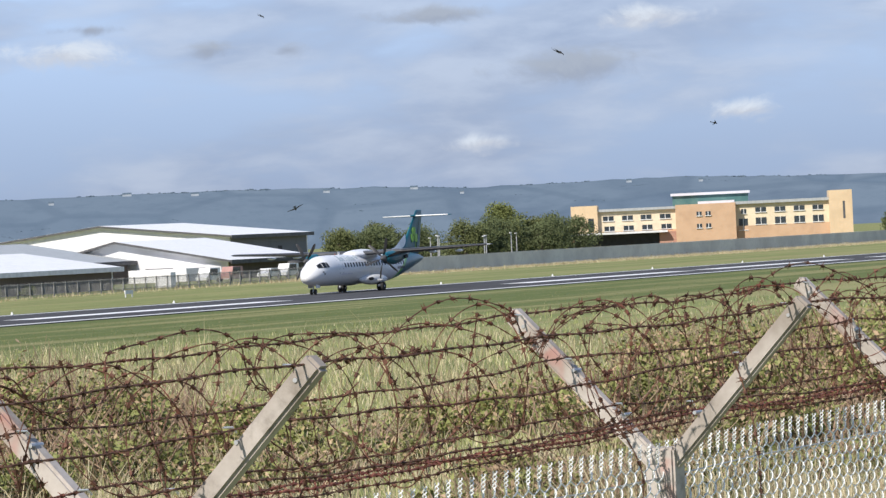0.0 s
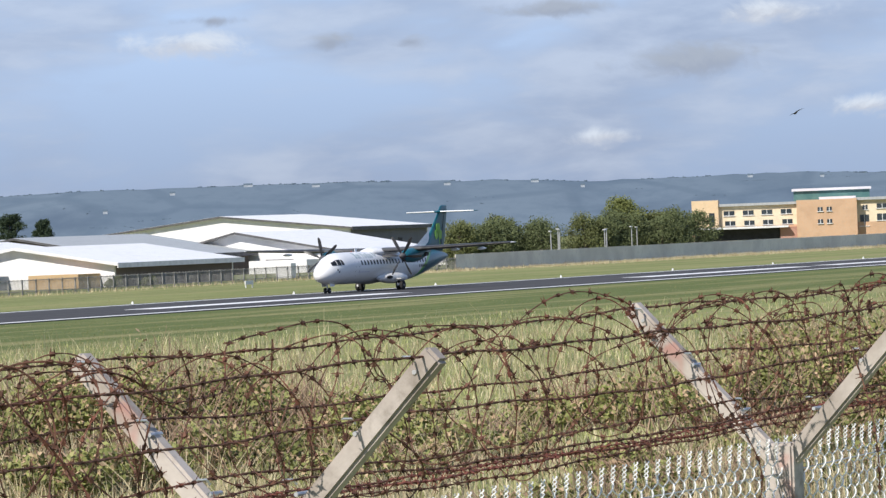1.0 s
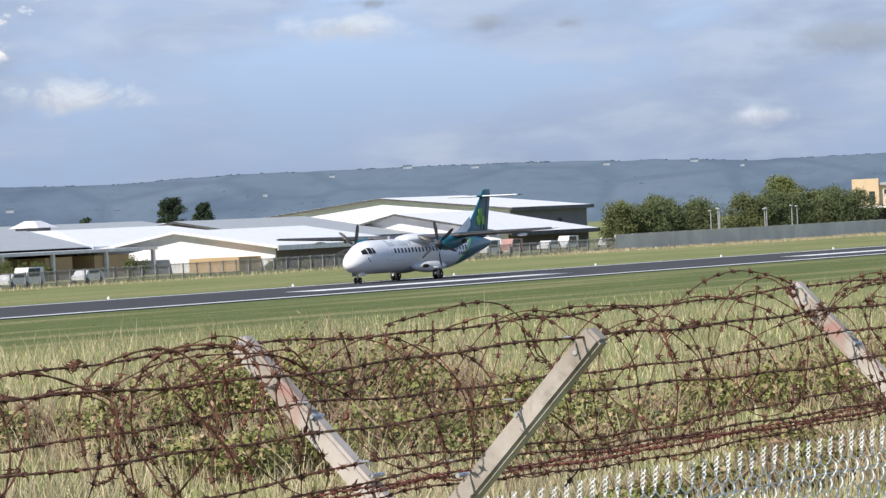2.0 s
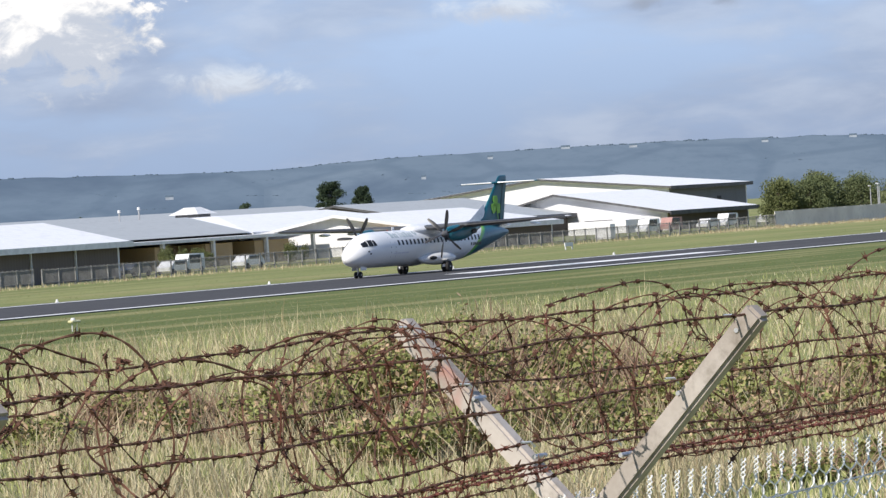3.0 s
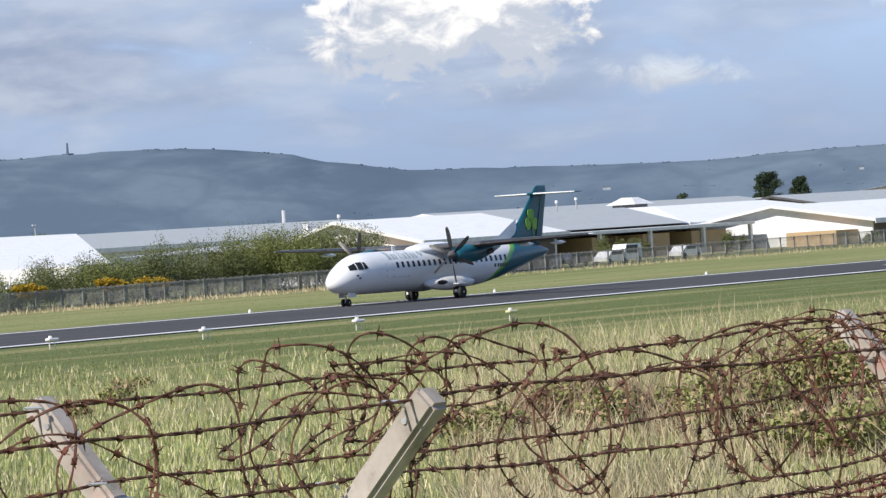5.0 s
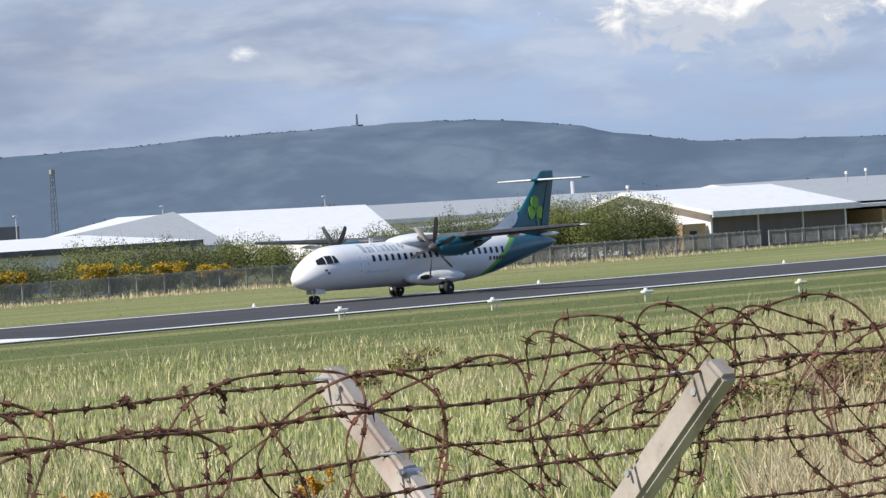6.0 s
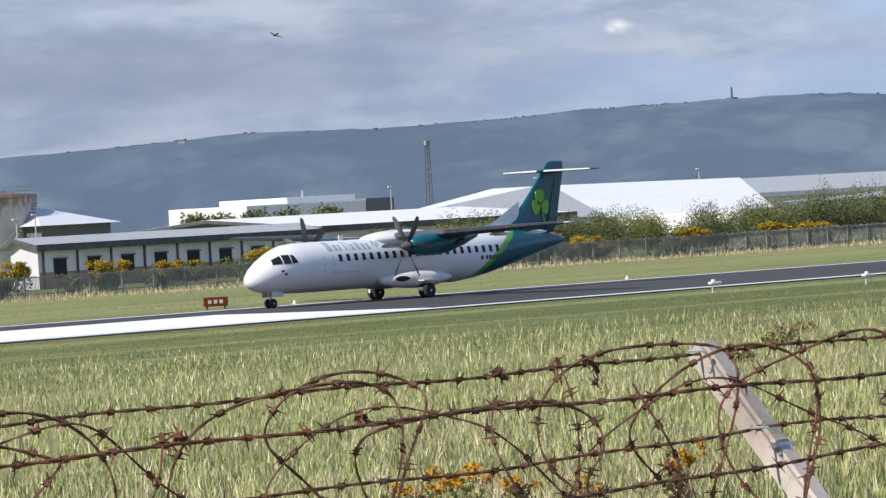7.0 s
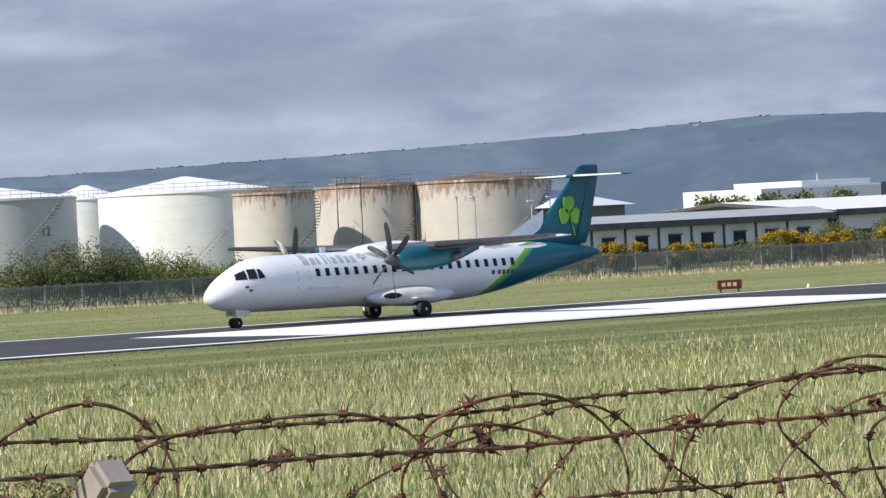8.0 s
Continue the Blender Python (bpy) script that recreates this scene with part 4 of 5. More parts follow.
def build_aircraft():
    ac = thing("airliner", "white and teal twin-propeller regional airliner rolling on the runway", "airplane")
    a = np.arange(40) * 2 * np.pi / 40
    rings = [[(x, ry * math.cos(q), zc + rz * math.sin(q)) for q in a] for x, zc, ry, rz in STATIONS]
    fus = part("fuselage", loft(rings), "livery", ac, "white body sweeping through leaf green to teal", smooth=True)
    # cockpit panes
    for side in (-1, 1):
        patch([(1.45, 2.72), (1.36, 2.45), (1.92, 2.47), (1.98, 2.92)], 0.03, "cabin_glass", "windscreen", fus, "dark windscreen pane", side)
        patch([(2.08, 2.95), (2.02, 2.47), (2.48, 2.47), (2.50, 2.97)], 0.03, "cabin_glass", "side_window", fus, "dark cockpit side pane", side)
        patch([(2.60, 2.96), (2.58, 2.47), (2.95, 2.52), (2.78, 2.93)], 0.03, "cabin_glass", "side_window", fus, "dark cockpit side pane", side)
    first = None
    for side in (-1, 1):
        for i in range(22):
            x = 6.35 + i * 0.635
            z = 2.62
            w = patch([(x - .13, z + .2), (x - .13, z - .2), (x + .13, z - .2), (x + .13, z + .2)], 0.010, "cabin_glass", "cabin_window", fus, "", side)
    # door outlines, lettering bars, registration bars
    for x0, x1, z0, z1 in ((5.0, 5.03, 1.5, 3.1), (5.75, 5.78, 1.5, 3.1), (21.6, 21.63, 1.9, 3.2), (22.3, 22.33, 1.95, 3.15)):
        patch([(x0, z1), (x0, z0), (x1, z0), (x1, z1)], 0.006, "trim", "door_seam", fus)
    for x, w, h in ((5.6, .42, .52), (6.15, .3, .36), (6.55, .2, .36), (7.05, .14, .52), (7.33, .1, .5), (7.55, .32, .36), (8.0, .32, .42), (8.45, .3, .36), (8.85, .26, .36)):
        patch([(x, 3.02 + h), (x, 3.02), (x + w, 3.02), (x + w, 3.02 + h)], 0.007, "letter", "lettering_bar", fus, "blue-grey bar of the name lettering")
    for dx, dz in ((0, .12), (.2, .24), (.2, 0), (.4, .12)):
        patch([(9.35 + dx, 3.3 + dz), (9.35 + dx, 3.12 + dz), (9.55 + dx, 3.12 + dz), (9.55 + dx, 3.3 + dz)], 0.007, "letter", "leaf_mark", fus, "small blue-grey leaf mark")
    for i in range(6):
        x = 18.1 + i * 0.33 + (0.12 if i else 0)
        patch([(x, 2.22), (x, 1.98), (x + .24, 1.98), (x + .24, 2.22)], 0.007, "trim", "registration_bar", fus, "dark registration bar")
    for x, z in ((5.5, 1.75), (6.1, 1.75), (6.7, 1.75), (7.3, 1.75)):
        patch([(x, z + .1), (x, z), (x + .5, z), (x + .5, z + .1)], 0.006, "lilac_wall", "small_script", fus, "pale unreadable script bar")
    for x, z in ((1.75, 2.02), (1.95, 1.84)):
        patch([(x, z + .12), (x, z), (x + .2, z), (x + .2, z + .12)], 0.01, "trim", "probe", fus, "dark air-data probe")
    # wing-root fairing and belly sponsons
    ell = lambda x0, x1, y, z, ry, rz, n=9: [[(x0 + (x1 - x0) * i / (n - 1), y + ry * f * math.cos(q), z + rz * f * math.sin(q)) for q in np.arange(20) * 2 * np.pi / 20]
                                            for i in range(n) for f in (max(0.03, math.sin(math.pi * (0.02 + 0.96 * i / (n - 1))) ** 0.5),)]
    part("wing_fairing", loft(ell(9.4, 15.8, 0, 3.48, 1.3, 0.56)), "air_white", ac, "white wing-root fairing", smooth=True)
    for s in (-1, 1):
        part("gear_fairing", loft(ell(9.6, 15.4, s * 1.25, 1.12, 0.72, 0.52)), "air_white", ac, "white bulged landing-gear fairing", smooth=True)
        part("fairing_opening", loft(ell(10.2, 11.4, s * 1.88, 1.2, 0.1, 0.16)), "dark", ac, "dark intake opening")
    # wings
    for s in (-1, 1):
        secs = [(11.15, s * 0.3, 3.62, 2.55, .18), (11.15, s * 4.9, 3.70, 2.55, .17), (11.72, s * 13.2, 3.95, 1.55, .13), (11.95, s * 13.52, 3.96, 1.1, .08)]
        w = part("wing", wing_skin(secs), "air_grey", ac, "grey straight high wing", smooth=True)
        part("leading_edge", edge_skin([(11.15, s * 4.95, 3.70, 2.55, .17), (11.72, s * 13.2, 3.95, 1.55, .13)]), "blade_black", w, "black rubber leading edge")
        part("wingtip", wing_skin([(11.93, s * 13.5, 3.96, 1.12, .1), (12.2, s * 13.72, 3.97, .7, .08)]), "air_white", w, "white wingtip cap")
        for y in (2.4, 7.2, 9.9):
            part("flap_fairing", loft(ell(12.6, 14.5, s * y, 3.5, 0.1, 0.13, 6)), "air_white", w, "white flap track fairing")
        part("flap", wing_skin([(13.35, s * 1.3, 3.50, .75, .14), (13.35, s * 4.0, 3.54, .75, .14)]), "air_grey", w, "lowered grey flap")
        part("flap", wing_skin([(13.35, s * 4.3, 3.54, .72, .14), (13.1, s * 9.6, 3.72, .55, .14)]), "air_grey", w, "lowered grey flap")
        # nacelle
        nac = [(9.25, 3.08, .32, .34), (9.5, 3.08, .46, .50), (10.2, 3.10, .52, .62), (11.2, 3.12, .54, .66), (12.4, 3.2, .5, .6), (13.6, 3.34, .36, .42), (14.9, 3.5, .12, .12)]
        n = part("nacelle", loft([[(x, s * 4.05 + ry * math.cos(q), zc + rz * math.sin(q)) for q in np.arange(22) * 2 * np.pi / 22] for x, zc, ry, rz in nac]), "teal", ac, "teal engine nacelle", smooth=True)
        part("intake", loft(ell(9.2, 9.6, s * 4.05, 2.68, .22, .12, 5)), "dark", n, "dark chin intake")
        part("exhaust", cylinder(.16, .2, 0, .5, 12, m=Matrix.Translation((12.7, s * 4.55, 3.1)) @ Matrix.Rotation(radians(80), 4, "Y")), "trim", n)
    # fin, tailplane
    fin = [(21.2, 3.35, 4.9, .10), (22.3, 4.1, 4.2, .10), (23.9, 5.6, 2.95, .10), (25.35, 7.05, 1.9, .10), (25.75, 7.5, 1.5, .10), (26.05, 7.63, 1.1, .06)]
    f = part("fin", loft([[(x + p, q, z) for p, q in airfoil(c, th)] for x, z, c, th in fin]), "teal", ac, "teal tail fin", smooth=True)
    part("dorsal_fillet", loft([[(17.9, -.06, 3.5), (17.9, .06, 3.5), (17.95, 0, 3.62)], [(20.4, -.12, 3.35), (20.4, .12, 3.35), (20.6, 0, 4.05)], [(22.1, -.14, 3.3), (22.1, .14, 3.3), (22.3, 0, 4.9)], [(23.0, -.1, 4.6), (23.0, .1, 4.6), (23.15, 0, 5.3)]]), "air_white", f, "pale grey dorsal fillet")
    part("rudder_seam", loft([[(25.3, -.17, 3.5), (25.3, .17, 3.5), (25.34, .17, 3.5), (25.34, -.17, 3.5)], [(26.62, -.06, 7.3), (26.62, .06, 7.3), (26.65, .06, 7.3), (26.65, -.06, 7.3)]]), "trim", f)
    for s in (-1, 1):
        # four heart-shaped leaves and a stalk
        cx, cz = 24.85, 5.0
        for ang, k in ((93, 1.05), (-12, .95), (192, .95)):
            pts = []
            for q in np.linspace(0, 2 * np.pi, 22)[:-1]:
                r = 0.44 * (0.62 + 0.38 * abs(math.sin(q * 0.5 + 0.0)) ** 0.7 if abs(q - math.pi) > 2.4 else 1.0) * (1.0 if math.cos(q) > -0.2 else 0.9)
                lx, lz = 0.52 + r * math.cos(q) * 1.25, r * math.sin(q) * 1.05
                ca, sa = math.cos(radians(ang)), math.sin(radians(ang))
                pts.append((cx + k * (lx * ca - lz * sa) * 0.85, s, cz + k * (lx * sa + lz * ca)))
            off = 0.215
            part("leaf_emblem", loft([[(p[0], s * o, p[2]) for p in pts] for o in (off - 0.03 - 0.02 * 0, off)]), "leaf_green", f, "leaf-green emblem leaf")
        part("emblem_stalk", loft([[(cx - .02, s * .19, cz), (cx + .05, s * .19, cz), (cx + .05, s * .215, cz), (cx - .02, s * .215, cz)], [(cx + .3, s * .19, cz - 1.2), (cx + .38, s * .19, cz - 1.2), (cx + .38, s * .215, cz - 1.2), (cx + .3, s * .215, cz - 1.2)]]), "leaf_green", f)
        part("tailplane", wing_skin([(25.2, s * 0.05, 7.02, 1.75, .12), (25.75, s * 3.5, 7.02, 1.0, .11), (25.95, s * 3.66, 7.02, .65, .08)]), "teal", ac, "teal tailplane with pale leading edge", smooth=True)
        part("tailplane_edge", wing_skin([(25.17, s * 0.3, 7.03, .3, .4), (25.72, s * 3.5, 7.03, .2, .4)]), "air_white", ac)
    part("bullet_fairing", loft(ell(24.9, 27.2, 0, 7.02, .16, .17)), "teal", ac, smooth=True)
    part("antenna", box(7.6, 7.95, -.02, .02, 3.6, 3.9), "air_white", ac)
    part("beacon", cylinder(.07, .05, 3.58, 3.72, 8, m=Matrix.Translation((6.9, 0, 0))), "red_sign", ac)
    # gear
    def wheel(x, y, r, w, parent):
        p = Matrix.Translation((x, y, r)) @ Matrix.Rotation(math.pi / 2, 4, "X")
        wob = new("wheel")
        wob.parent = parent
        wob.matrix_basis = Matrix.Translation((x, y, r))
        prof = [(r * .55, -w / 2), (r * .86, -w / 2), (r * .97, -w * .36), (r, -w * .15), (r, w * .15), (r * .97, w * .36), (r * .86, w / 2), (r * .55, w / 2)]
        part("tyre", loft([[(q * math.cos(t), o, q * math.sin(t)) for t in np.arange(24) * 2 * np.pi / 24] for q, o in prof]), "tyre", wob)
        bm = cylinder(r * .56, r * .56, -w * .44, w * .44, 18, m=Matrix.Rotation(math.pi / 2, 4, "X"))
        cylinder(r * .22, r * .18, -w * .55, w * .55, 10, bm=bm, m=Matrix.Rotation(math.pi / 2, 4, "X"))
        part("rim", bm, "metal", wob)
        return wob
    wheels = [wheel(1.87, s * .2, .27, .17, ac) for s in (-1, 1)]
    part("nose_leg", cylinder(.07, .07, .27, 1.3, 10, m=Matrix.Translation((1.87, 0, 0))), "air_white", ac)
    part("nose_gear_door", box(1.6, 2.5, -.42, -.39, .62, 1.1), "air_white", ac)
    part("nose_gear_door", box(1.6, 2.5, .39, .42, .62, 1.1), "air_white", ac)
    part("taxi_light", cylinder(.08, .08, 0, .06, 10, m=Matrix.Translation((1.72, 0, .8)) @ Matrix.Rotation(math.pi / 2, 4, "Y")), "metal", ac)
    for s in (-1, 1):
        for o in (-.2, .2):
            wheels.append(wheel(12.58, s * 2.07 + o, .43, .27, ac))
        part("main_leg", cylinder(.11, .09, -.2, 1.0, 10, m=Matrix.Translation((12.58, s * 2.05, .45)) @ Matrix.Rotation(radians(s * 28), 4, "X")), "air_white", ac)
        part("trailing_arm", box(12.0, 12.6, s * 2.05 - .07, s * 2.05 + .07, .42, .62), "air_white", ac)
        part("gear_door", box(12.0, 13.25, s * 2.05 - .38, s * 2.05 + .42, 1.0, 1.06), "air_white", ac)
    # propellers
    props = []
    for s in (-1, 1):
        pr = new("propeller")
        pr.parent = ac
        pr.matrix_basis = Matrix.Translation((9.0, s * 4.05, 3.08))
        sp = [(-.42, .03), (-.36, .12), (-.2, .22), (0, .29), (.24, .32)]
        part("spinner", loft([[(x, r * math.cos(q), r * math.sin(q)) for q in np.arange(16) * 2 * np.pi / 16] for x, r in sp]), "trim", pr, "dark spinner", smooth=True)
        bl = []
        for r, c, tw in ((.28, .14, 60), (.6, .24, 48), (1.0, .30, 38), (1.5, .29, 30), (1.85, .22, 26), (1.965, .10, 25)):
            sweep = 0.10 * (r / 1.965) ** 3
            ring = []
            for u, v in ((-.5, 0), (0, .06), (.5, 0), (0, -.05)):
                du, dv = u * c + sweep, v * c + 0.02
                ring.append((du * math.sin(radians(tw)) * -1 + dv * math.cos(radians(tw)) - 0.0, du * math.cos(radians(tw)), r))
            bl.append(ring)
        first = part("blade", loft(bl), "blade_black", pr, "black curved blade with pale tip")
        for i in range(6):
            mm = Matrix.Rotation(i * math.pi / 3 + 0.25, 4, "X")
            if i == 0:
                first.matrix_basis = mm
                bx = first
            else:
                bx = twin(first, "blade", pr, mm, "black curved blade with pale tip")
        props.append(pr)
    return ac, props, wheels


airliner, propellers, airliner_wheels = build_aircraft()


# ---- airfield fittings ----
def edge_lamp(x, y, mat):
    l = thing("runway_edge_light", "small pale raised runway light on two legs", "runway light", pose(x, y, 0), group="runway edge lights")
    for s in (-1, 1):
        part("leg", cylinder(.03, .03, 0, .42, 6, m=Matrix.Translation((s * .22, 0, 0))), "white_trim", l)
    part("housing", box(-.42, .42, -.16, .16, .42, .58, .05), mat, l)
    part("lens", cylinder(.13, .09, .58, .70, 10, m=Matrix.Translation((-.12, 0, 0))), "white_trim", l)


for i in range(4):
    edge_lamp(183.2 + i * 4.55, 153.5 - i * 6.6, "lamp_yellow" if i == 3 else "white_trim")
for x in range(100, 620, 30):
    l = thing("edge_marker", "tiny white runway edge marker", "runway light", pose(x, 159.4 if x % 60 == 0 else 191.6, 0), group="runway edge markers")
    part("base", cylinder(.14, .1, 0, .1, 8), "white_trim", l)
    part("lens", cylinder(.1, .05, .1, .24, 8), "white_trim", l)
sg = thing("taxiway_sign", "red runway sign with pale bars on legs", "sign", pose(184.9, 193.0, 0, 0, 0, -25))
part("face", box(-.75, .75, -.08, .08, .18, .72, .03), "red_sign", sg)
for x in (-.6, .5):
    part("foot", box(x, x + .1, -.05, .05, 0, .18), "trim", sg)
for x in (-.5, -.15, .2):
    part("legend_bar", box(x, x + .22, -.1, -.082, .34, .56), "cream", sg)
box_w = thing("marker_frame", "low white frame marker in the grass", "marker", pose(430, 228, 0))
part("panel", box(-.9, .9, -.05, .05, .35, .75), "white_trim", box_w)
for x in (-.8, .7):
    part("foot", box(x, x + .1, -.05, .05, 0, .35), "white_trim", box_w)


# ---- parked vehicles behind the far fence ----
def car(x, y, mat, van=False, label="white car parked behind the far fence"):
    c = thing("parked_van" if van else "parked_car", label, "van" if van else "car", pose(x, y, 0), group="parked vehicles")
    h = 2.0 if van else 1.45
    prof = [(-2.1, .35), (-2.15, .75), (-1.5, .95), (-.9, h), (1.2 if not van else 2.0, h), (2.0 if not van else 2.1, .95 if not van else 1.1), (2.15, .6), (2.1, .35)]
    part("body", loft([[(px, yy, pz) for px, pz in prof] for yy in (-.85, .85)]), mat, c)
    part("side_glass", box(-.95, 1.3, -.87, -.855, .98, h - .12), "glass", c)
    for px in (-1.4, 1.4):
        for yy in (-.88, .72):
            part("wheel", cylinder(.31, .31, 0, .16, 14, m=Matrix.Translation((px, yy + .16, .31)) @ Matrix.Rotation(math.pi / 2, 4, "X")), "tyre", c)


for x, y, mt, van, lb in ((408, 264, "air_white", False, "white car parked behind the far fence"), (402, 265, "car_dark", False, "dark car parked behind the far fence"), (414, 266, "air_white", True, "white van parked behind the far fence"),
                          (423, 264, "air_white", False, "white car parked behind the far fence"), (559, 284, "air_white", True, "white van parked behind the far fence"), (582, 286, "air_white", False, "white car parked behind the far fence"),
                          (588, 286, "air_white", True, "white van parked behind the far fence"), (604, 287, "air_white", False, "white car parked behind the far fence"), (570, 286, "car_red", True, "faded red van parked behind the far fence"),
                          (640, 278, "car_red", True, "faded red van parked behind the far fence")):
    car(x, y, mt, van, lb)


# ---- plants ----
def blades(n, where, height, width, mat, name, label, lean=0.35, nseg=2):
    """Many single grass blades or stalks; where(n) gives their feet."""
    p = where(n)
    n = len(p)
    h = height[0] + (height[1] - height[0]) * rng.random(n) ** 1.6
    # tussocks: the sward is uneven
    h *= np.array([1 + .9 * noise.noise((q[0] * .45, q[1] * .3, 9.0)) + .5 * noise.noise((q[0] * .09, q[1] * .06, 4.0)) for q in p]).clip(.25, 1.9)
    a = rng.random(n) * 2 * np.pi
    d = np.stack([np.cos(a), np.sin(a)], 1)
    # blade faces turn towards the slope's line of sight, with scatter
    b = rng.normal(np.radians(-35), 0.6, n)
    w = np.stack([np.cos(b), np.sin(b)], 1) * (width * (0.6 + 0.8 * rng.random(n)))[:, None]
    ln = (h * lean * rng.random(n))[:, None] * d
    v = np.zeros((n, 5, 3))
    v[:, 0, :2], v[:, 1, :2] = p[:, :2] - w, p[:, :2] + w
    v[:, 2, :2], v[:, 3, :2] = p[:, :2] - w * .7 + ln * .4, p[:, :2] + w * .7 + ln * .4
    v[:, 4, :2] = p[:, :2] + ln
    v[:, 0:2, 2] = p[:, 2:3]
    v[:, 2:4, 2] = (p[:, 2] + h * .55)[:, None]
    v[:, 4, 2] = p[:, 2] + h
    k = np.arange(n)[:, None] * 5
    quads = (k + np.array([[0, 1, 3, 2]])).tolist()
    tris = (k + np.array([[2, 3, 4]])).tolist()
    return tagged(soup(name, v.reshape(-1, 3), quads + tris, mat), label, "grass", kind="stuff")


def meadow(n, dmin=66.0, dmax=300.0, a0=32.0, a1=75.0, ymax=129.0, power=1.0, patch_scale=0.0, patch_min=0.0):
    """Feet over the unmown strip; thicker on the side of the fence."""
    m = int(n * 2.2)
    u = rng.random(m)
    d = 1 / (1 / dmin + (1 / dmax - 1 / dmin) * u ** power)
    a = np.radians(a0 + (a1 - a0) * rng.random(m))
    x, y = d * np.sin(a), d * np.cos(a)
    ok = y < np.interp(x, (98, 140, 168, 230), (ymax, ymax, ymax - 14, ymax - 14)) + 3 * np.sin(x * .13) + rng.normal(0, 3, m)
    if patch_scale:
        q = np.array([noise.noise((px * patch_scale, py * patch_scale * 1.6, 2.0)) for px, py in zip(x, y)])
        ok &= q > patch_min
    x, y = x[ok][:n], y[ok][:n]
    return np.stack([x, y, np.array([max(0.0, ground_height(px, py)) for px, py in zip(x, y)])], 1)


blades(190000, lambda n: meadow(n), (.10, .36), .016, "blade", "meadow_grass", "uncut green grass between fence and runway strip", .6)
blades(24000, lambda n: meadow(n, patch_scale=.09, patch_min=.05), (.25, .75), .008, "straw", "dry_grass", "pale dry grass stalks in the meadow", .95)


def mown_strip(n):
    """Feet of the clipped grass on both sides of the runway."""
    d = 1 / (1 / 145 + (1 / 520 - 1 / 145) * rng.random(n * 2))
    a = np.radians(33.5 + 39 * rng.random(n * 2))
    x, y = d * np.sin(a), d * np.cos(a)
    ok = ((y > 108) & (y < 160.3)) | ((y > 190.4) & (y < 250))
    return np.stack([x[ok][:n], y[ok][:n], np.zeros(ok.sum())[:n]], 1)


blades(70000, mown_strip, (.02, .065), .02, "clipped", "clipped_grass", "short clipped grass beside the runway", .8)


def verge(n):
    """Feet of the rank grass under the far fences."""
    x = rng.uniform(150, 860, n)
    y = np.interp(x, (150, 300, 366, 545, 860), (266.5, 248.5, 251.5, 256.5, 266.5)) - np.abs(rng.normal(0, 3.5, n)) - np.where(x > 545, rng.random(n) * 8, 0)
    keep = (x < 345) | (x > 520) | (rng.random(n) < .25)
    return np.stack([x, y, np.zeros(n)], 1)[keep]


blades(34000, verge, (.1, .5), .03, "straw", "verge_grass", "rank tan grass under the far fence", .5)
# taller straw towards the brambles
blades(38000, lambda n: meadow(n, a0=55, a1=75, dmax=230, patch_scale=.11, patch_min=.0), (.35, 1.2), .010, "straw", "tall_dry_grass", "tall straw-coloured dry grass", .9)


def leaf_cloud(n, centre, size, leaf, power=0.5, flat=0.0):
    """Leaf plates spread through an uneven blob."""
    d = rng.normal(size=(n, 3))
    d /= np.linalg.norm(d, axis=1)[:, None]
    r = rng.random(n) ** power
    ph = rng.random(3) * 6
    lump = 1 + .22 * np.sin(d[:, 0] * 4 + ph[0]) * np.sin(d[:, 1] * 4 + ph[1]) + .16 * np.sin(d[:, 2] * 6 + ph[2] + d[:, 0] * 5)
    p = d * (r * lump)[:, None] * np.asarray(size) + np.asarray(centre)
    u = rng.normal(size=(n, 3))
    u /= np.linalg.norm(u, axis=1)[:, None]
    w = np.cross(u, rng.normal(size=(n, 3)))
    w /= np.linalg.norm(w, axis=1)[:, None]
    s = (leaf * (.6 + .8 * rng.random(n)))[:, None]
    v = np.stack([p - u * s, p + w * s * .55, p + u * s, p - w * s * .55], 1)
    v[:, :, 2] = np.maximum(v[:, :, 2], 0.02)
    return v.reshape(-1, 3), np.arange(n * 4).reshape(n, 4)


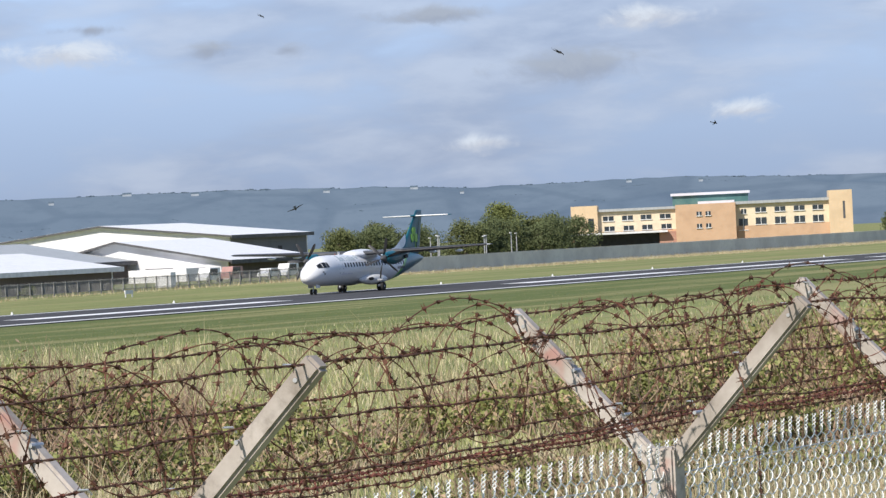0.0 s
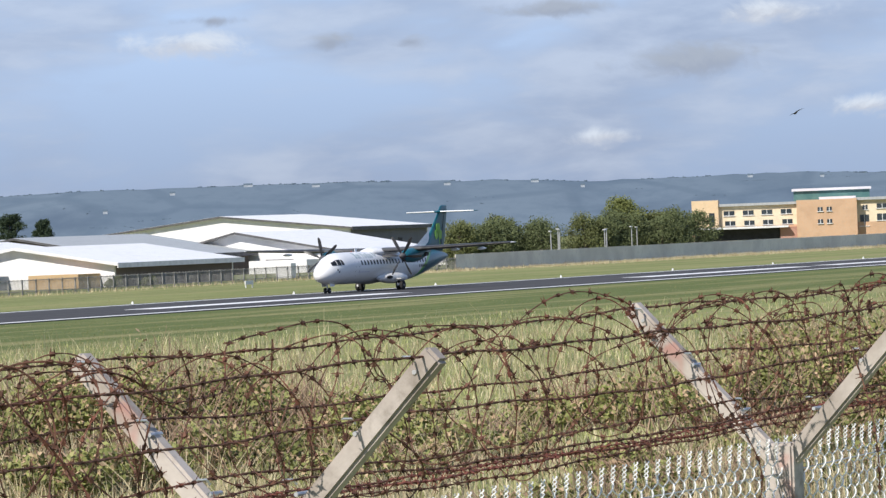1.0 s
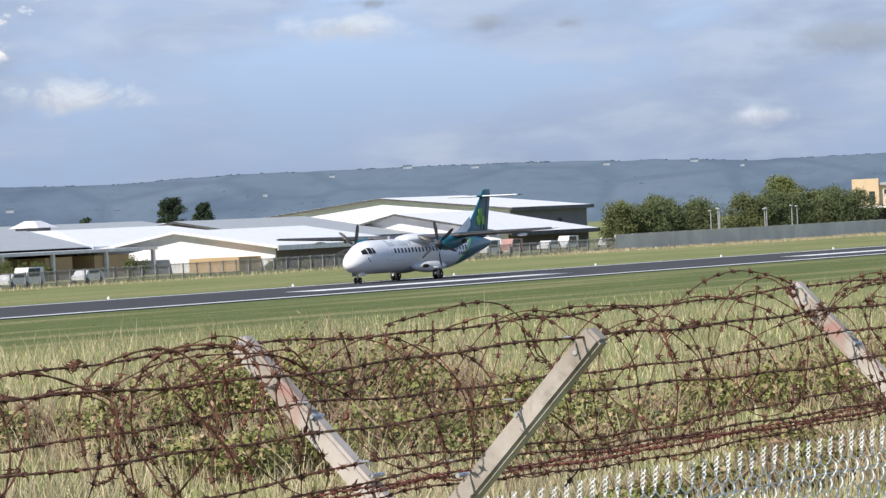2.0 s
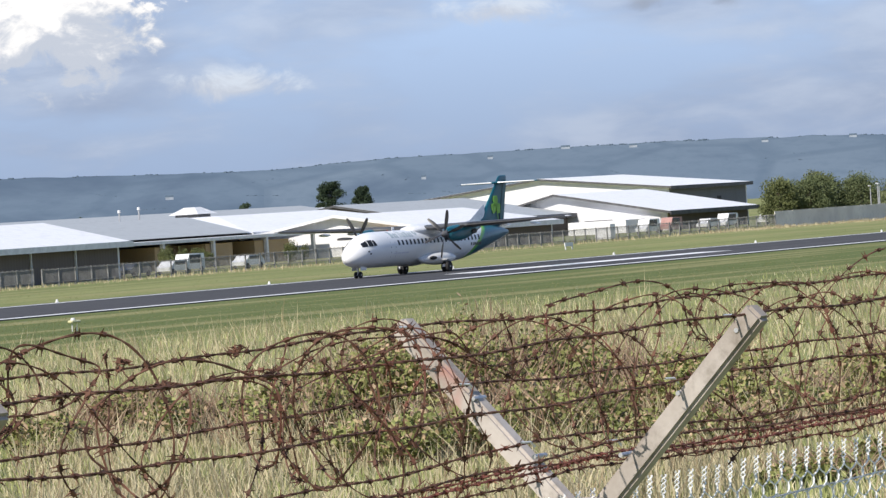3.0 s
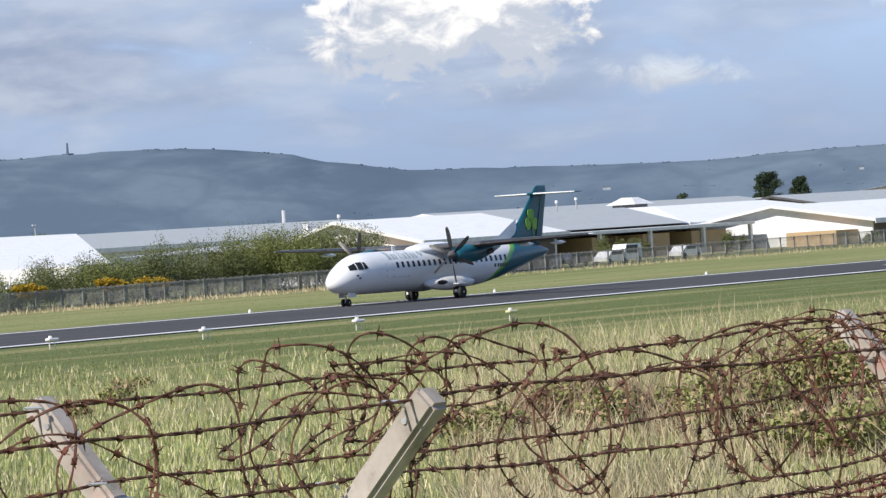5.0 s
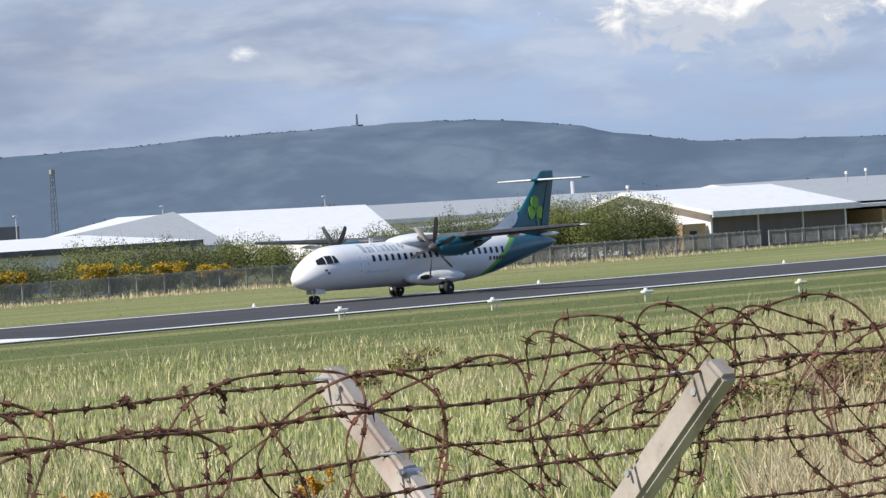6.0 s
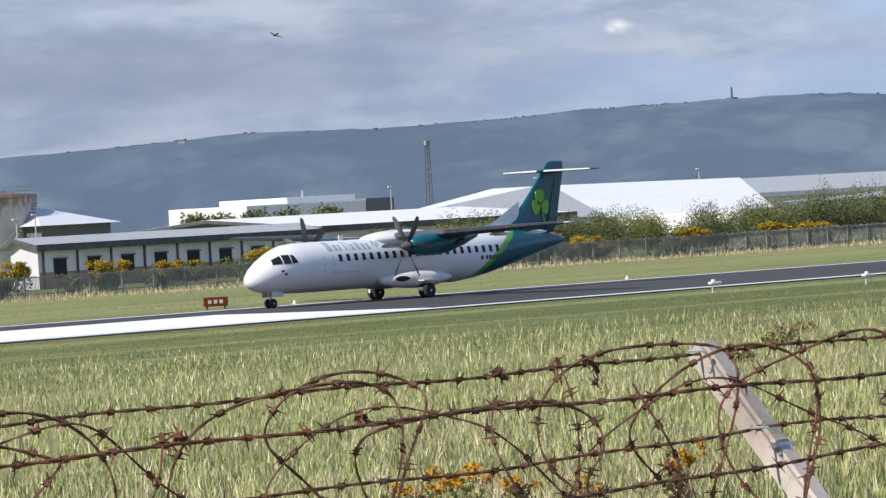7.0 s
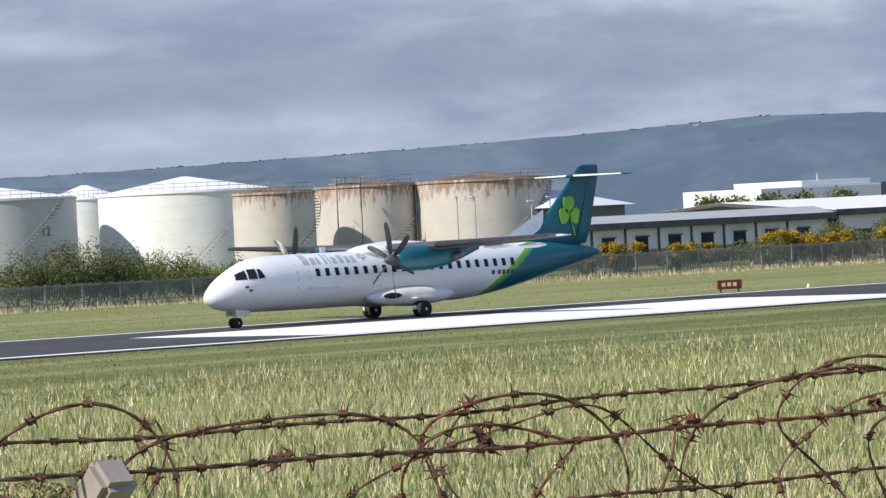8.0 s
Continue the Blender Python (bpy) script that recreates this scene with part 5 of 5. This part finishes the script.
def shrub(x, y, w, h, mat, label, n=900, leaf=.12, flowers=None, name="shrub", category="shrub", stems=14, fl_n=0):
    s = thing(name, label, category, pose(x, y, 0))
    bag = Bag()
    clumps = max(4, int(w * 2.6))
    for k in range(clumps):
        ox, oy, kk = rng.uniform(-.7, .7) * w, rng.uniform(-.4, .4) * w, rng.uniform(.55, 1.05)
        bag.put(*leaf_cloud(n // clumps, (ox, oy, h * kk * .55), (w * .30, w * .28, h * kk * .42), leaf, .40))
    bag.make("foliage", mat, s)
    if flowers:
        bag = Bag()
        sprays = max(5, int(w * 6))
        for k in range(sprays):
            ox, oy, kk = rng.uniform(-.7, .7) * w, rng.uniform(-.55, -.15) * w, rng.uniform(.7, 1.2)
            bag.put(*leaf_cloud(max(6, fl_n // sprays), (ox, oy, h * kk * .85), (w * rng.uniform(.07, .2), w * .15, h * rng.uniform(.06, .16)), leaf * .7))
        bag.make("blossom", flowers, s)
    bag = Bag()
    for k in range(stems):
        a0 = rng.random() * 6.28
        q = np.array([rng.uniform(-.5, .5) * w, rng.uniform(-.4, .4) * w, 0])
        e = q + np.array([math.cos(a0) * w * .35, math.sin(a0) * w * .3, h * rng.uniform(.6, 1.1)])
        mid = (q + e) / 2 + rng.normal(size=3) * .12 * h
        mid[2] = max(mid[2], .1)
        bag.tube([q, mid, e], [.02 * h / 1.5 + .006, .014, .005], 3)
    bag.make("stem", "stem" if mat == "bramble" else "bark", s)
    return s


def polar(a, d):
    return d * math.sin(radians(a)), d * math.cos(radians(a))


# bramble thicket along the near meadow: azimuth, distance, width, height
for a, d, w, h in ((59.4, 112, 3.2, 2.3), (60.8, 112, 3.6, 2.45), (62.2, 116, 3.0, 2.2), (61.6, 98, 3.4, 1.6), (63.4, 108, 3.0, 1.7), (58.4, 104, 2.6, 1.5), (60.0, 94, 3.0, 1.25), (65.0, 100, 3.2, 1.3),
                   (57.2, 110, 2.2, 1.4), (66.4, 118, 3.4, 1.5), (68.0, 112, 3.6, 2.0), (69.6, 118, 4.0, 2.6), (71.2, 116, 4.2, 3.0), (72.6, 118, 4.2, 3.2), (70.6, 100, 3.4, 1.6), (68.9, 96, 3.0, 1.2),
                   (63.9, 92, 2.6, 1.0), (67.0, 90, 2.6, .9), (56.3, 118, 2.4, 1.1), (69.0, 140, 4.4, 2.3), (71.0, 145, 4.6, 2.6), (55.6, 108, 2.2, .9), (67.6, 84, 2.2, .9), (68.8, 82, 2.2, .95), (70.0, 84, 2.4, 1.0), (71.2, 86, 2.6, 1.1), (66.4, 82, 2.0, .75), (65.2, 80, 1.8, .6), (72.4, 88, 2.6, 1.2)):
    x, y = polar(a, d)
    shrub(x, y, w, h, "bramble", "tangled bramble thicket with brown stems and fresh leaves", 5000, .075, name="bramble_bush", category="bramble", stems=150)
for a, d, w, h, fl in ((46.6, 76, 1.3, 1.0, 420), (49.5, 75, .6, 1.15, 240), (47.3, 75, .8, .8, 200), (46.0, 76, .7, .7, 120), (48.3, 75, .5, .65, 80)):
    x, y = polar(a, d)
    shrub(x, y, w, h, "bramble", "small gorse bush with fading orange flowers in the meadow", 260, .06, "gorse_rust", "gorse_bush", "gorse", 12, fl)
for a, d, w, h in ((50.8, 152, 1.2, .9), (50.3, 140, .9, .5), (35.2, 84, 1.6, 1.0), (36.0, 92, 1.2, .8), (60.8, 118, .6, 3.0), (61.1, 117, .5, 2.7), (53.9, 150, .7, .5), (51.0, 165, 1.1, .4)):
    x, y = polar(a, d)
    shrub(x, y, w, h, "bramble", "small weedy shrub standing in the grass", 420, .07, name="weed_shrub", category="shrub", stems=22)


# scrub and gorse along the far fence
def scrub(x, y, w, h, mat="bush", label="dense olive-green scrub bush behind the far fence"):
    shrub(x, y, w, h, mat, label, int(3200 * w), .075, name="scrub_bush", category="bush", stems=10)


rs = random.Random(11)
for x, y, h in ((283, 262, 5.0), (290, 262, 4.6), (297, 264, 4.3), (304, 263, 4.5), (311, 262, 4.9), (318, 262, 5.0), (325, 263, 4.8), (331, 262, 5.3), (337, 262, 5.9), (343, 262, 6.0), (349, 262, 5.7), (353, 262, 6.2), (347, 264, 6.3), (358, 261, 4.6), (355, 258.5, 6.0), (350.5, 258, 6.4), (346, 259, 6.2), (275, 266, 3.6), (268, 266, 3.3)):
    scrub(x, y, rs.uniform(4.6, 6.0), h * rs.uniform(.98, 1.10), rs.choice(("bush", "spring", "bush")))
for x, y, h in ((160, 276, 3.0), (166, 275, 3.2), (172, 274, 3.3), (179, 272, 3.4), (187.5, 266, 5.0), (192, 266, 5.1), (196, 267, 4.2), (202, 268, 3.6), (208, 268, 3.2), (154, 276, 3.1)):
    scrub(x, y, rs.uniform(3.8, 5.0), h * rs.uniform(.95, 1.1), rs.choice(("bush", "bush", "spring")))
for x, y, h in ((300, 292, 3.4), (292, 290, 2.6), (286, 291, 2.6), (306, 290, 3.2), (281, 288, 2.0), (312, 290, 3.0), (272, 286, 1.8)):
    scrub(x, y, rs.uniform(2.4, 3.2), h)
for i in range(17):
    x = 205 + i * 8.0 + rs.uniform(-2, 2)
    if 205 < x < 320:
        shrub(x, 266 - (x - 200) * .1 + rs.uniform(-1, 2), rs.uniform(2.6, 4.0), rs.uniform(1.9, 2.7), "bush", "gorse bush in yellow flower along the far fence", 2600, .12, "gorse", "gorse_bush", "gorse", 8, rs.randint(2200, 4800))
for x, y, w, h in ((480, 268, 2, 1.3), (470, 267, 2, 1.5), (437, 283, 2.6, 3.2), (446, 284, 2.2, 2.4), (462, 282, 2.2, 2.6)):
    scrub(x, y, w, h)


def tree(x, y, h, w, mat, label, n=2600, leaf=.32, base=.25, clumps=11):
    t = thing("tree", label, "tree", pose(x, y, 0))
    bag = Bag()
    bag.tube([(0, 0, 0), (.1, .05, h * .35), (-.1, 0, h * .7), (0, 0, h * .9)], [.035 * h, .026 * h, .014 * h, .004 * h], 7)
    tips = []
    for k in range(clumps):
        a = k * 2.4 + rng.random()
        z = h * (base + (1 - base) * (k + .5) / clumps * .9)
        r = w * (1 - .75 * abs((k + .5) / clumps - .35)) * rng.uniform(.45, .8)
        e = (math.cos(a) * r, math.sin(a) * r, z)
        bag.tube([(0, 0, z * .7), (e[0] * .5, e[1] * .5, z * .88), e], [.012 * h, .008 * h, .003 * h], 4)
        tips.append(e)
    bag.make("trunk", "bark", t)
    bag = Bag()
    for e in tips + [(0, 0, h * .9)]:
        s = w * rng.uniform(.32, .5)
        bag.put(*leaf_cloud(n // (clumps + 1), e, (s, s, s * .75), leaf))
    bag.make("crown", mat, t)


tree(701.8, 420, 11.4, 3.0, "pine", "dark green pine tree behind the sheds", 9000, .16, .45)
tree(713.2, 420, 10.3, 2.7, "pine", "dark green pine tree behind the sheds", 8000, .16, .45)
tree(641, 400, 8.3, 1.5, "pine", "small dark pine behind the sheds", 2200, .16, .5)
tree(592, 400, 7.4, 1.0, "pine", "small dark tree behind the roofs", 1200, .16, .6)
tree(644, 276, 9.4, 4.0, "spring", "broad fresh-green tree by the far fence", 18000, .14, .12, 20)
tree(648.5, 273, 7.0, 3.4, "bush", "broad fresh-green tree by the far fence", 12000, .14, .1, 16)
for i in range(18):
    x = 600 + i * 3.0
    tree(x, 284 - i * .9 + rs.uniform(-3, 3), rs.uniform(6.0, 7.4), rs.uniform(3.4, 4.4), "woodland" if i % 4 else "bush", "dark green tree in the row beyond the fence", 9000, .13, .05, 18)
for i in range(7):
    tree(856 + i * 6, 282 - i * 2 + rs.uniform(-2, 2), rs.uniform(6.0, 7.2), 3.6, "woodland", "dull green tree beside the office block", 2500, .25, .1)
for x, y, h in ((431, 400, 6.9), (424, 398, 6.0), (437, 402, 6.2), (400, 410, 6.0), (392, 408, 5.8), (408, 412, 6.0), (385, 405, 5.9), (415, 412, 6.2), (478, 402, 7.2), (455, 402, 6.0), (485, 405, 6.6)):
    tree(x, y, h, 3.2, "bush", "low green tree beyond the warehouses", 2200, .22, .2)


# ---- near boundary fence: concrete posts with forked arms ----
YC, ZC, ZT, HALF = 4.775, 4.525, 4.93, 0.475
# each post: its foot, then the tips of its outer and inner arms (x, z)
POSTS = [(0.13, 0.13, 4.925, 0.16, 4.925), (3.12, 3.12, 4.92, 3.17, 4.92), (6.14, 6.09, 4.92, 6.215, 4.925), (9.01, 8.975, 4.932, 9.055, 4.937),
         (12.24, 12.17, 4.962, 12.28, 4.955), (14.80, 14.83, 4.985, 14.79, 4.978), (17.8, 17.8, 5.0, 17.8, 5.0), (20.8, 20.8, 5.02, 20.8, 5.02)]
POST_X = [p[0] for p in POSTS]


def lift(x):
    """The fence climbs a little along its run."""
    return np.interp(x, (3, 6.1, 9, 12.2, 14.8, 21), (-.008, -.006, .004, .028, .05, .085))


def bar(p, q, w, bevel=.008):
    """A square concrete bar from p to q, its faces along x kept level."""
    p, q = Vector(p), Vector(q)
    d = (q - p)
    n = Vector((1, 0, 0))
    u = d.normalized().cross(n)
    bm = bmesh.new()
    m = Matrix((n, u, d.normalized())).transposed().to_4x4()
    m.translation = (p + q) / 2
    bmesh.ops.create_cube(bm, size=1.0, matrix=m @ Matrix.Diagonal((w, w, d.length, 1)))
    bmesh.ops.bevel(bm, geom=bm.edges[:], offset=bevel, segments=2, affect="EDGES")
    return bm


FRAC = (.10, .43, .76)


def fence_post(x, near_x, near_z, far_x, far_z):
    p = thing("fence_post", "weathered concrete fence post with forked top arms", "fence post", pose(x, YC, 0), group="boundary fence posts")
    w, zc = .050, ZC + float(lift(x))
    part("stem", bar((0, 0, 2.35), (0, 0, zc), .09), "concrete", p)
    part("arm", bar((0, -.02, zc - .05), (near_x - x, -HALF, near_z), w), "concrete", p, "squared concrete arm leaning outwards")
    part("arm", bar((0, .02, zc - .05), (far_x - x, HALF, far_z), w), "concrete", p, "squared concrete arm leaning inwards")
    for f in FRAC:
        for s, tx, tz in ((-1, near_x - x, near_z), (1, far_x - x, far_z)):
            y, z = s * HALF * (1 - f), tz + (zc - tz) * f
            cx = tx * (1 - f)
            b = Bag()
            b.tube([(cx - .085, y, z + .036), (cx - .04, y, z + .034), (cx - .022, y, z + .022)], .0026, 5)
            b.make("wire_staple", "mesh_wire", p)
            part("bolt", cylinder(.0055, .0055, -.028, .028, 8, m=Matrix.Translation((cx, y, z)) @ Matrix.Rotation(math.pi / 2, 4, "Y")), "galv", p)


for row in POSTS:
    fence_post(*row)


def barbs(path, step, size, rngs):
    """Four-pointed barbs along a row of points."""
    path = np.asarray(path)
    seg = np.linalg.norm(np.diff(path, axis=0), axis=1)
    s = np.concatenate([[0], np.cumsum(seg)])
    bag = Bag()
    for q in np.arange(step * rngs.random(), s[-1], step):
        q += rngs.normal() * step * .12
        c = np.array([np.interp(q, s, path[:, i]) for i in range(3)])
        e = np.array([np.interp(q + .01, s, path[:, i]) for i in range(3)])
        d = (e - c) / (np.linalg.norm(e - c) + 1e-9)
        bag.tube([c - d * .006, c + d * .006], .0052, 4)
        for o in (-.004, .004):
            u = rngs.normal(size=3)
            u -= d * (u @ d) * .8
            u /= np.linalg.norm(u) + 1e-9
            cc = c + d * o
            bag.tube([cc - u * size, cc, cc + u * size], [.0007, .0021, .0007], 3)
    return bag


def wire(name, path, r, label, step=.085, size=.0165, seed=0, mat="rust"):
    w = thing(name, label, "barbed wire", group="barbed wire of the boundary fence")
    rngs = np.random.default_rng(seed)
    path = np.asarray(path, float)
    b = Bag()
    # two strands twisted round each other
    s = np.arange(len(path))
    for ph in (0, np.pi):
        off = np.stack([np.zeros(len(path)), np.cos(s * 1.15 + ph), np.sin(s * 1.15 + ph)], 1) * r * .75
        b.tube(path + off, r, 4)
    b.make("strand", mat, w)
    tagged(barbs(path, step, size, rngs).make("barb", mat, w), kind="stuff")


def straight(y, z, seed, x0=-1.5, x1=24.0, sag=.02, n=1400):
    r = np.random.default_rng(seed)
    x = np.linspace(x0, x1, n)
    t = np.interp(x, POST_X, np.arange(len(POST_X)))
    u = t - np.floor(t)
    kx = r.random(6) * 6
    return np.stack([x, y + .006 * np.sin(x * 2.1 + kx[0]) + .004 * np.sin(x * 6 + kx[1]), z + lift(x) - sag * 4 * u * (1 - u) + .004 * np.sin(x * 3.3 + kx[2]) + .0025 * np.sin(x * 11 + kx[3])], 1)


for i, f in enumerate(FRAC):
    for s in (-1, 1):
        wire("barbed_strand", straight(YC + s * (HALF * (1 - f) + .015), ZT + (ZC - ZT) * f + .035, 10 + i * 2 + (s > 0), sag=.012 + .01 * i), .0019, "rusty barbed wire strand stretched between post arms", seed=20 + i * 2 + (s > 0))
wire("barbed_strand", straight(YC - .02, ZC + .085, 31), .0020, "red-rusted barbed wire strand low in the fork", step=.05, seed=31, mat="red_rust")
wire("barbed_strand", straight(YC - .05, ZC + .10, 33), .0016, "red-rusted barbed wire strand low in the fork", step=.05, seed=33, mat="red_rust")
wire("barbed_strand", straight(YC + .03, ZC + .06, 32), .0016, "rusty barbed wire strand low in the fork", step=.07, seed=32)


def coil(x0, x1, pitch, radius, zc, seed, wob=.06):
    r = np.random.default_rng(seed)
    turns = (x1 - x0) / pitch
    n = int(turns * 64)
    a = np.linspace(0, turns * 2 * np.pi, n)
    k = np.arange(n) / 64
    ph = r.random(8) * 6
    rad = radius * (1 + .16 * np.sin(k * 1.7 + ph[0]) + .10 * np.sin(k * 4.1 + ph[1]))
    x = x0 + (x1 - x0) * np.linspace(0, 1, n) + wob * np.sin(k * 2.3 + ph[2]) + .07 * np.sin(a + ph[3]) * (.6 + .4 * np.sin(k + ph[6])) + .045 * np.sin(2 * a + ph[7]) + .02 * np.sin(k * 13 + ph[0])
    y = YC + rad * .75 * np.cos(a) + .05 * np.sin(k * 3 + ph[4])
    z = zc + lift(x) + rad * np.sin(a) + .025 * np.sin(k * 2.7 + ph[5]) + .012 * np.sin(k * 11 + ph[1]) + .008 * np.sin(k * 23 + ph[7])
    return np.stack([x, y, z], 1)


wire("barbed_coil", coil(2.2, 8.6, .29, .128, 4.815, 41, .1), .0017, "loose rusty barbed wire coil lying in the fork", seed=41)
wire("barbed_coil", coil(2.2, 8.6, .85, .130, 4.79, 46, .15), .0012, "loose rusty barbed wire coil lying in the fork", seed=46)
wire("barbed_coil", coil(7.6, 20, .33, .165, 4.775, 42), .0011, "dense rusty barbed wire coil lying in the fork", size=.014, seed=42)
wire("barbed_coil", coil(8.6, 20, .47, .150, 4.77, 43, .12), .0011, "dense rusty barbed wire coil lying in the fork", size=.014, seed=43)
wire("barbed_coil", coil(6.25, 6.95, .10, .085, 4.90, 44, .1), .0015, "springy rusty barbed wire tangle rising over the fork", seed=44)
wire("barbed_coil", coil(8.0, 20, .9, .07, 4.905, 45, .2), .0012, "rusty barbed wire lying slack along the top strand", size=.014, seed=45)


# knots where the coils are tied to the strands
rk = np.random.default_rng(77)
for i in range(46):
    x = 2.6 + i * .37 + rk.uniform(-.1, .1)
    sgn, f = rk.choice((-1, 1)), rk.choice((0, 0, 0, 1))
    c = np.array([x, YC + sgn * HALF * (1 - FRAC[f]) * .96, ZT + lift(x) + (ZC - ZT) * FRAC[f] + .03])
    k = np.cumsum(rk.normal(size=(15, 3)) * (.015, .008, .009), axis=0)
    k -= k.mean(axis=0)
    wire("barbed_knot", c + k * .5, .0013, "rusty knot of barbed wire on the strand", .03, .015, 300 + i, "rust")
# stray vertical droppers through the fork
for i in range(40):
    x = 3.4 + i * .34 + rk.uniform(-.12, .12)
    f = rk.choice((0, 0, 1))
    y = YC + rk.choice((-1, 1)) * (HALF * (1 - FRAC[f]) + .015)
    zt = ZT + (ZC - ZT) * FRAC[f] + .045 + lift(x)
    q = np.linspace(0, 1, 40)
    path = np.stack([x + .05 * np.sin(q * 5 + i) + rk.uniform(-.08, .08) * q, y + .04 * np.sin(q * 4 + 2 * i) + rk.uniform(-.1, .1) * q, zt - q * rk.uniform(.2, .42)], 1)
    wire("barbed_dropper", path, .0014, "rusty barbed wire end hanging in the fork", .06, .017, 400 + i)


# chain-link mesh hung below the fork
def chain_link():
    f = thing("chain_link_mesh", "galvanised chain-link mesh with twisted barbed top edge", "fence mesh")
    bag = Bag()
    p, rows, r = .0365, 16, .0023
    for i, x in enumerate(np.arange(6.6, 16.6, p)):
        zt = 4.503 + lift(x) * .9 + rng.normal() * .002
        # a flattened spiral: front strokes fall one way, back strokes the other
        k = np.arange(rows * 4 + 1) / 4
        tri = np.abs(((k + (i % 2)) % 2) - 1)
        bow = np.sin(((k + (i % 2)) % 2) * np.pi)
        pts = np.stack([x + (tri - .5) * p * 1.06, YC - .009 * bow + .008 * np.sin(x * 2), zt - k * p], 1)
        bag.tube(pts, r, 5)
        if i % 2 == 0:
            # pairs of ends are twisted together above the edge
            q = np.linspace(0, 1, 14)
            for ph in (0, np.pi):
                tw = np.stack([x + p * .5 + .010 * q + .005 * np.cos(q * 12 + ph), YC + .005 * np.sin(q * 12 + ph) + .008 * np.sin(x * 2), zt - .004 + .046 * q], 1)
                bag.tube(tw, r * .95, 4)
    tagged(bag.make("woven_wire", "mesh_wire", f), kind="stuff")
    b = Bag()
    x = np.linspace(-1, 24, 60)
    b.tube(np.stack([x, np.full(60, YC + .01), 4.44 + lift(x) + .004 * np.sin(x * 3)], 1), .0025, 5)
    b.make("line_wire", "galv", f)


chain_link()


# ---- birds over the field ----
def bird(label, size):
    b = thing("swallow", label, "bird")
    part("body", loft([[(x, r * math.cos(q), r * math.sin(q)) for q in np.arange(8) * np.pi / 4] for x, r in ((-.09, .004), (-.07, .014), (-.02, .022), (.04, .018), (.10, .006))]), "black", b, m=Matrix.Diagonal((size, size, size, 1)))
    wings = []
    for s in (-1, 1):
        w = part("wing", loft([[(-.03, s * .01, .004), (.03, s * .01, .004), (.03, s * .01, -.003), (-.03, s * .01, -.003)], [(-.02, s * .09, .012), (.03, s * .09, .012), (.03, s * .09, .008), (-.02, s * .09, .008)], [(.05, s * .17, .0), (.06, s * .17, .0), (.06, s * .17, -.002), (.05, s * .17, -.002)]]), "black", b, m=Matrix.Diagonal((size, size, size, 1)))
        wings.append(w)
    part("tail", loft([[(.09, -.012, .003), (.09, .012, .003), (.09, .012, -.003), (.09, -.012, -.003)], [(.17, -.035, .002), (.17, .035, .002), (.17, .035, -.002), (.17, -.035, -.002)]]), "black", b, m=Matrix.Diagonal((size, size, size, 1)))
    return b


def sky_at(a, e, d):
    return (d * math.sin(radians(a)) * math.cos(radians(e)), d * math.cos(radians(a)) * math.cos(radians(e)), EYE[2] + d * math.sin(radians(e)))


FLIGHTS = [  # seconds, azimuth, elevation, heading
    [(0.0, 67.60, 2.21, 60), (0.1, 67.9, 2.75, 50), (0.25, 69.0, 3.9, 40), (8.0, 80.0, 12.0, 40)],
    [(0.0, 64.2, 0.4, 200), (0.7, 66.6, 0.35, 200), (0.9, 67.9, 0.75, 220), (1.0, 69.0, 1.32, 220), (1.15, 69.9, 3.6, 210), (8.0, 84.0, 12.0, 210)],
    [(0.0, 58.0, 6.0, 30), (6.5, 48.4, 3.4, 30), (7.0, 44.7, 2.28, 20), (7.1, 42.6, 0.75, 20), (7.3, 39.0, 0.5, 30), (8.0, 28.0, 2.0, 30)],
    [(0.0, 63.89, 2.83, 70), (0.3, 64.6, 3.4, 70), (8.0, 76.0, 9.0, 70)],
    [(0.0, 69.51, 1.23, 120), (0.5, 68.34, 1.85, 130), (0.8, 66.8, 2.6, 130), (8.0, 60.0, 12.0, 130)],
    [(0.0, 50.0, 5.0, 10), (3.2, 54.6, 3.0, 10), (3.5, 54.89, 2.25, 15), (3.8, 55.2, 1.7, 15), (4.4, 60.0, 3.8, 15), (8.0, 70.0, 9.0, 15)],
]
birds = [bird("small dark swallow in flight", k) for k in (0.85, 0.8, 0.7, 0.5, 0.45, 0.5)]


def motions():
    rows = [(i * 0.25, pose(nose_x(i * 0.25), AIR_Y, 0.05)) for i in range(33)]
    walk(airliner, rows)
    for k, pr in enumerate(propellers):
        base = pr.matrix_basis.translation.copy()
        walk(pr, [(i * 0.1, Matrix.Translation(base) @ Matrix.Rotation(radians(-52.0 * i + 20 * k), 4, "X")) for i in range(81)])
    for wh in airliner_wheels:
        base = wh.matrix_basis.translation.copy()
        walk(wh, [(i * 0.1, Matrix.Translation(base) @ Matrix.Rotation(radians(-80.0 * i), 4, "Y")) for i in range(81)])
    for b, rows in zip(birds, FLIGHTS):
        walk(b, [(t, Matrix.Translation(sky_at(a, e, 70.0)) @ pose(0, 0, 0, 25, -15, hd)) for t, a, e, hd in rows])


motions()
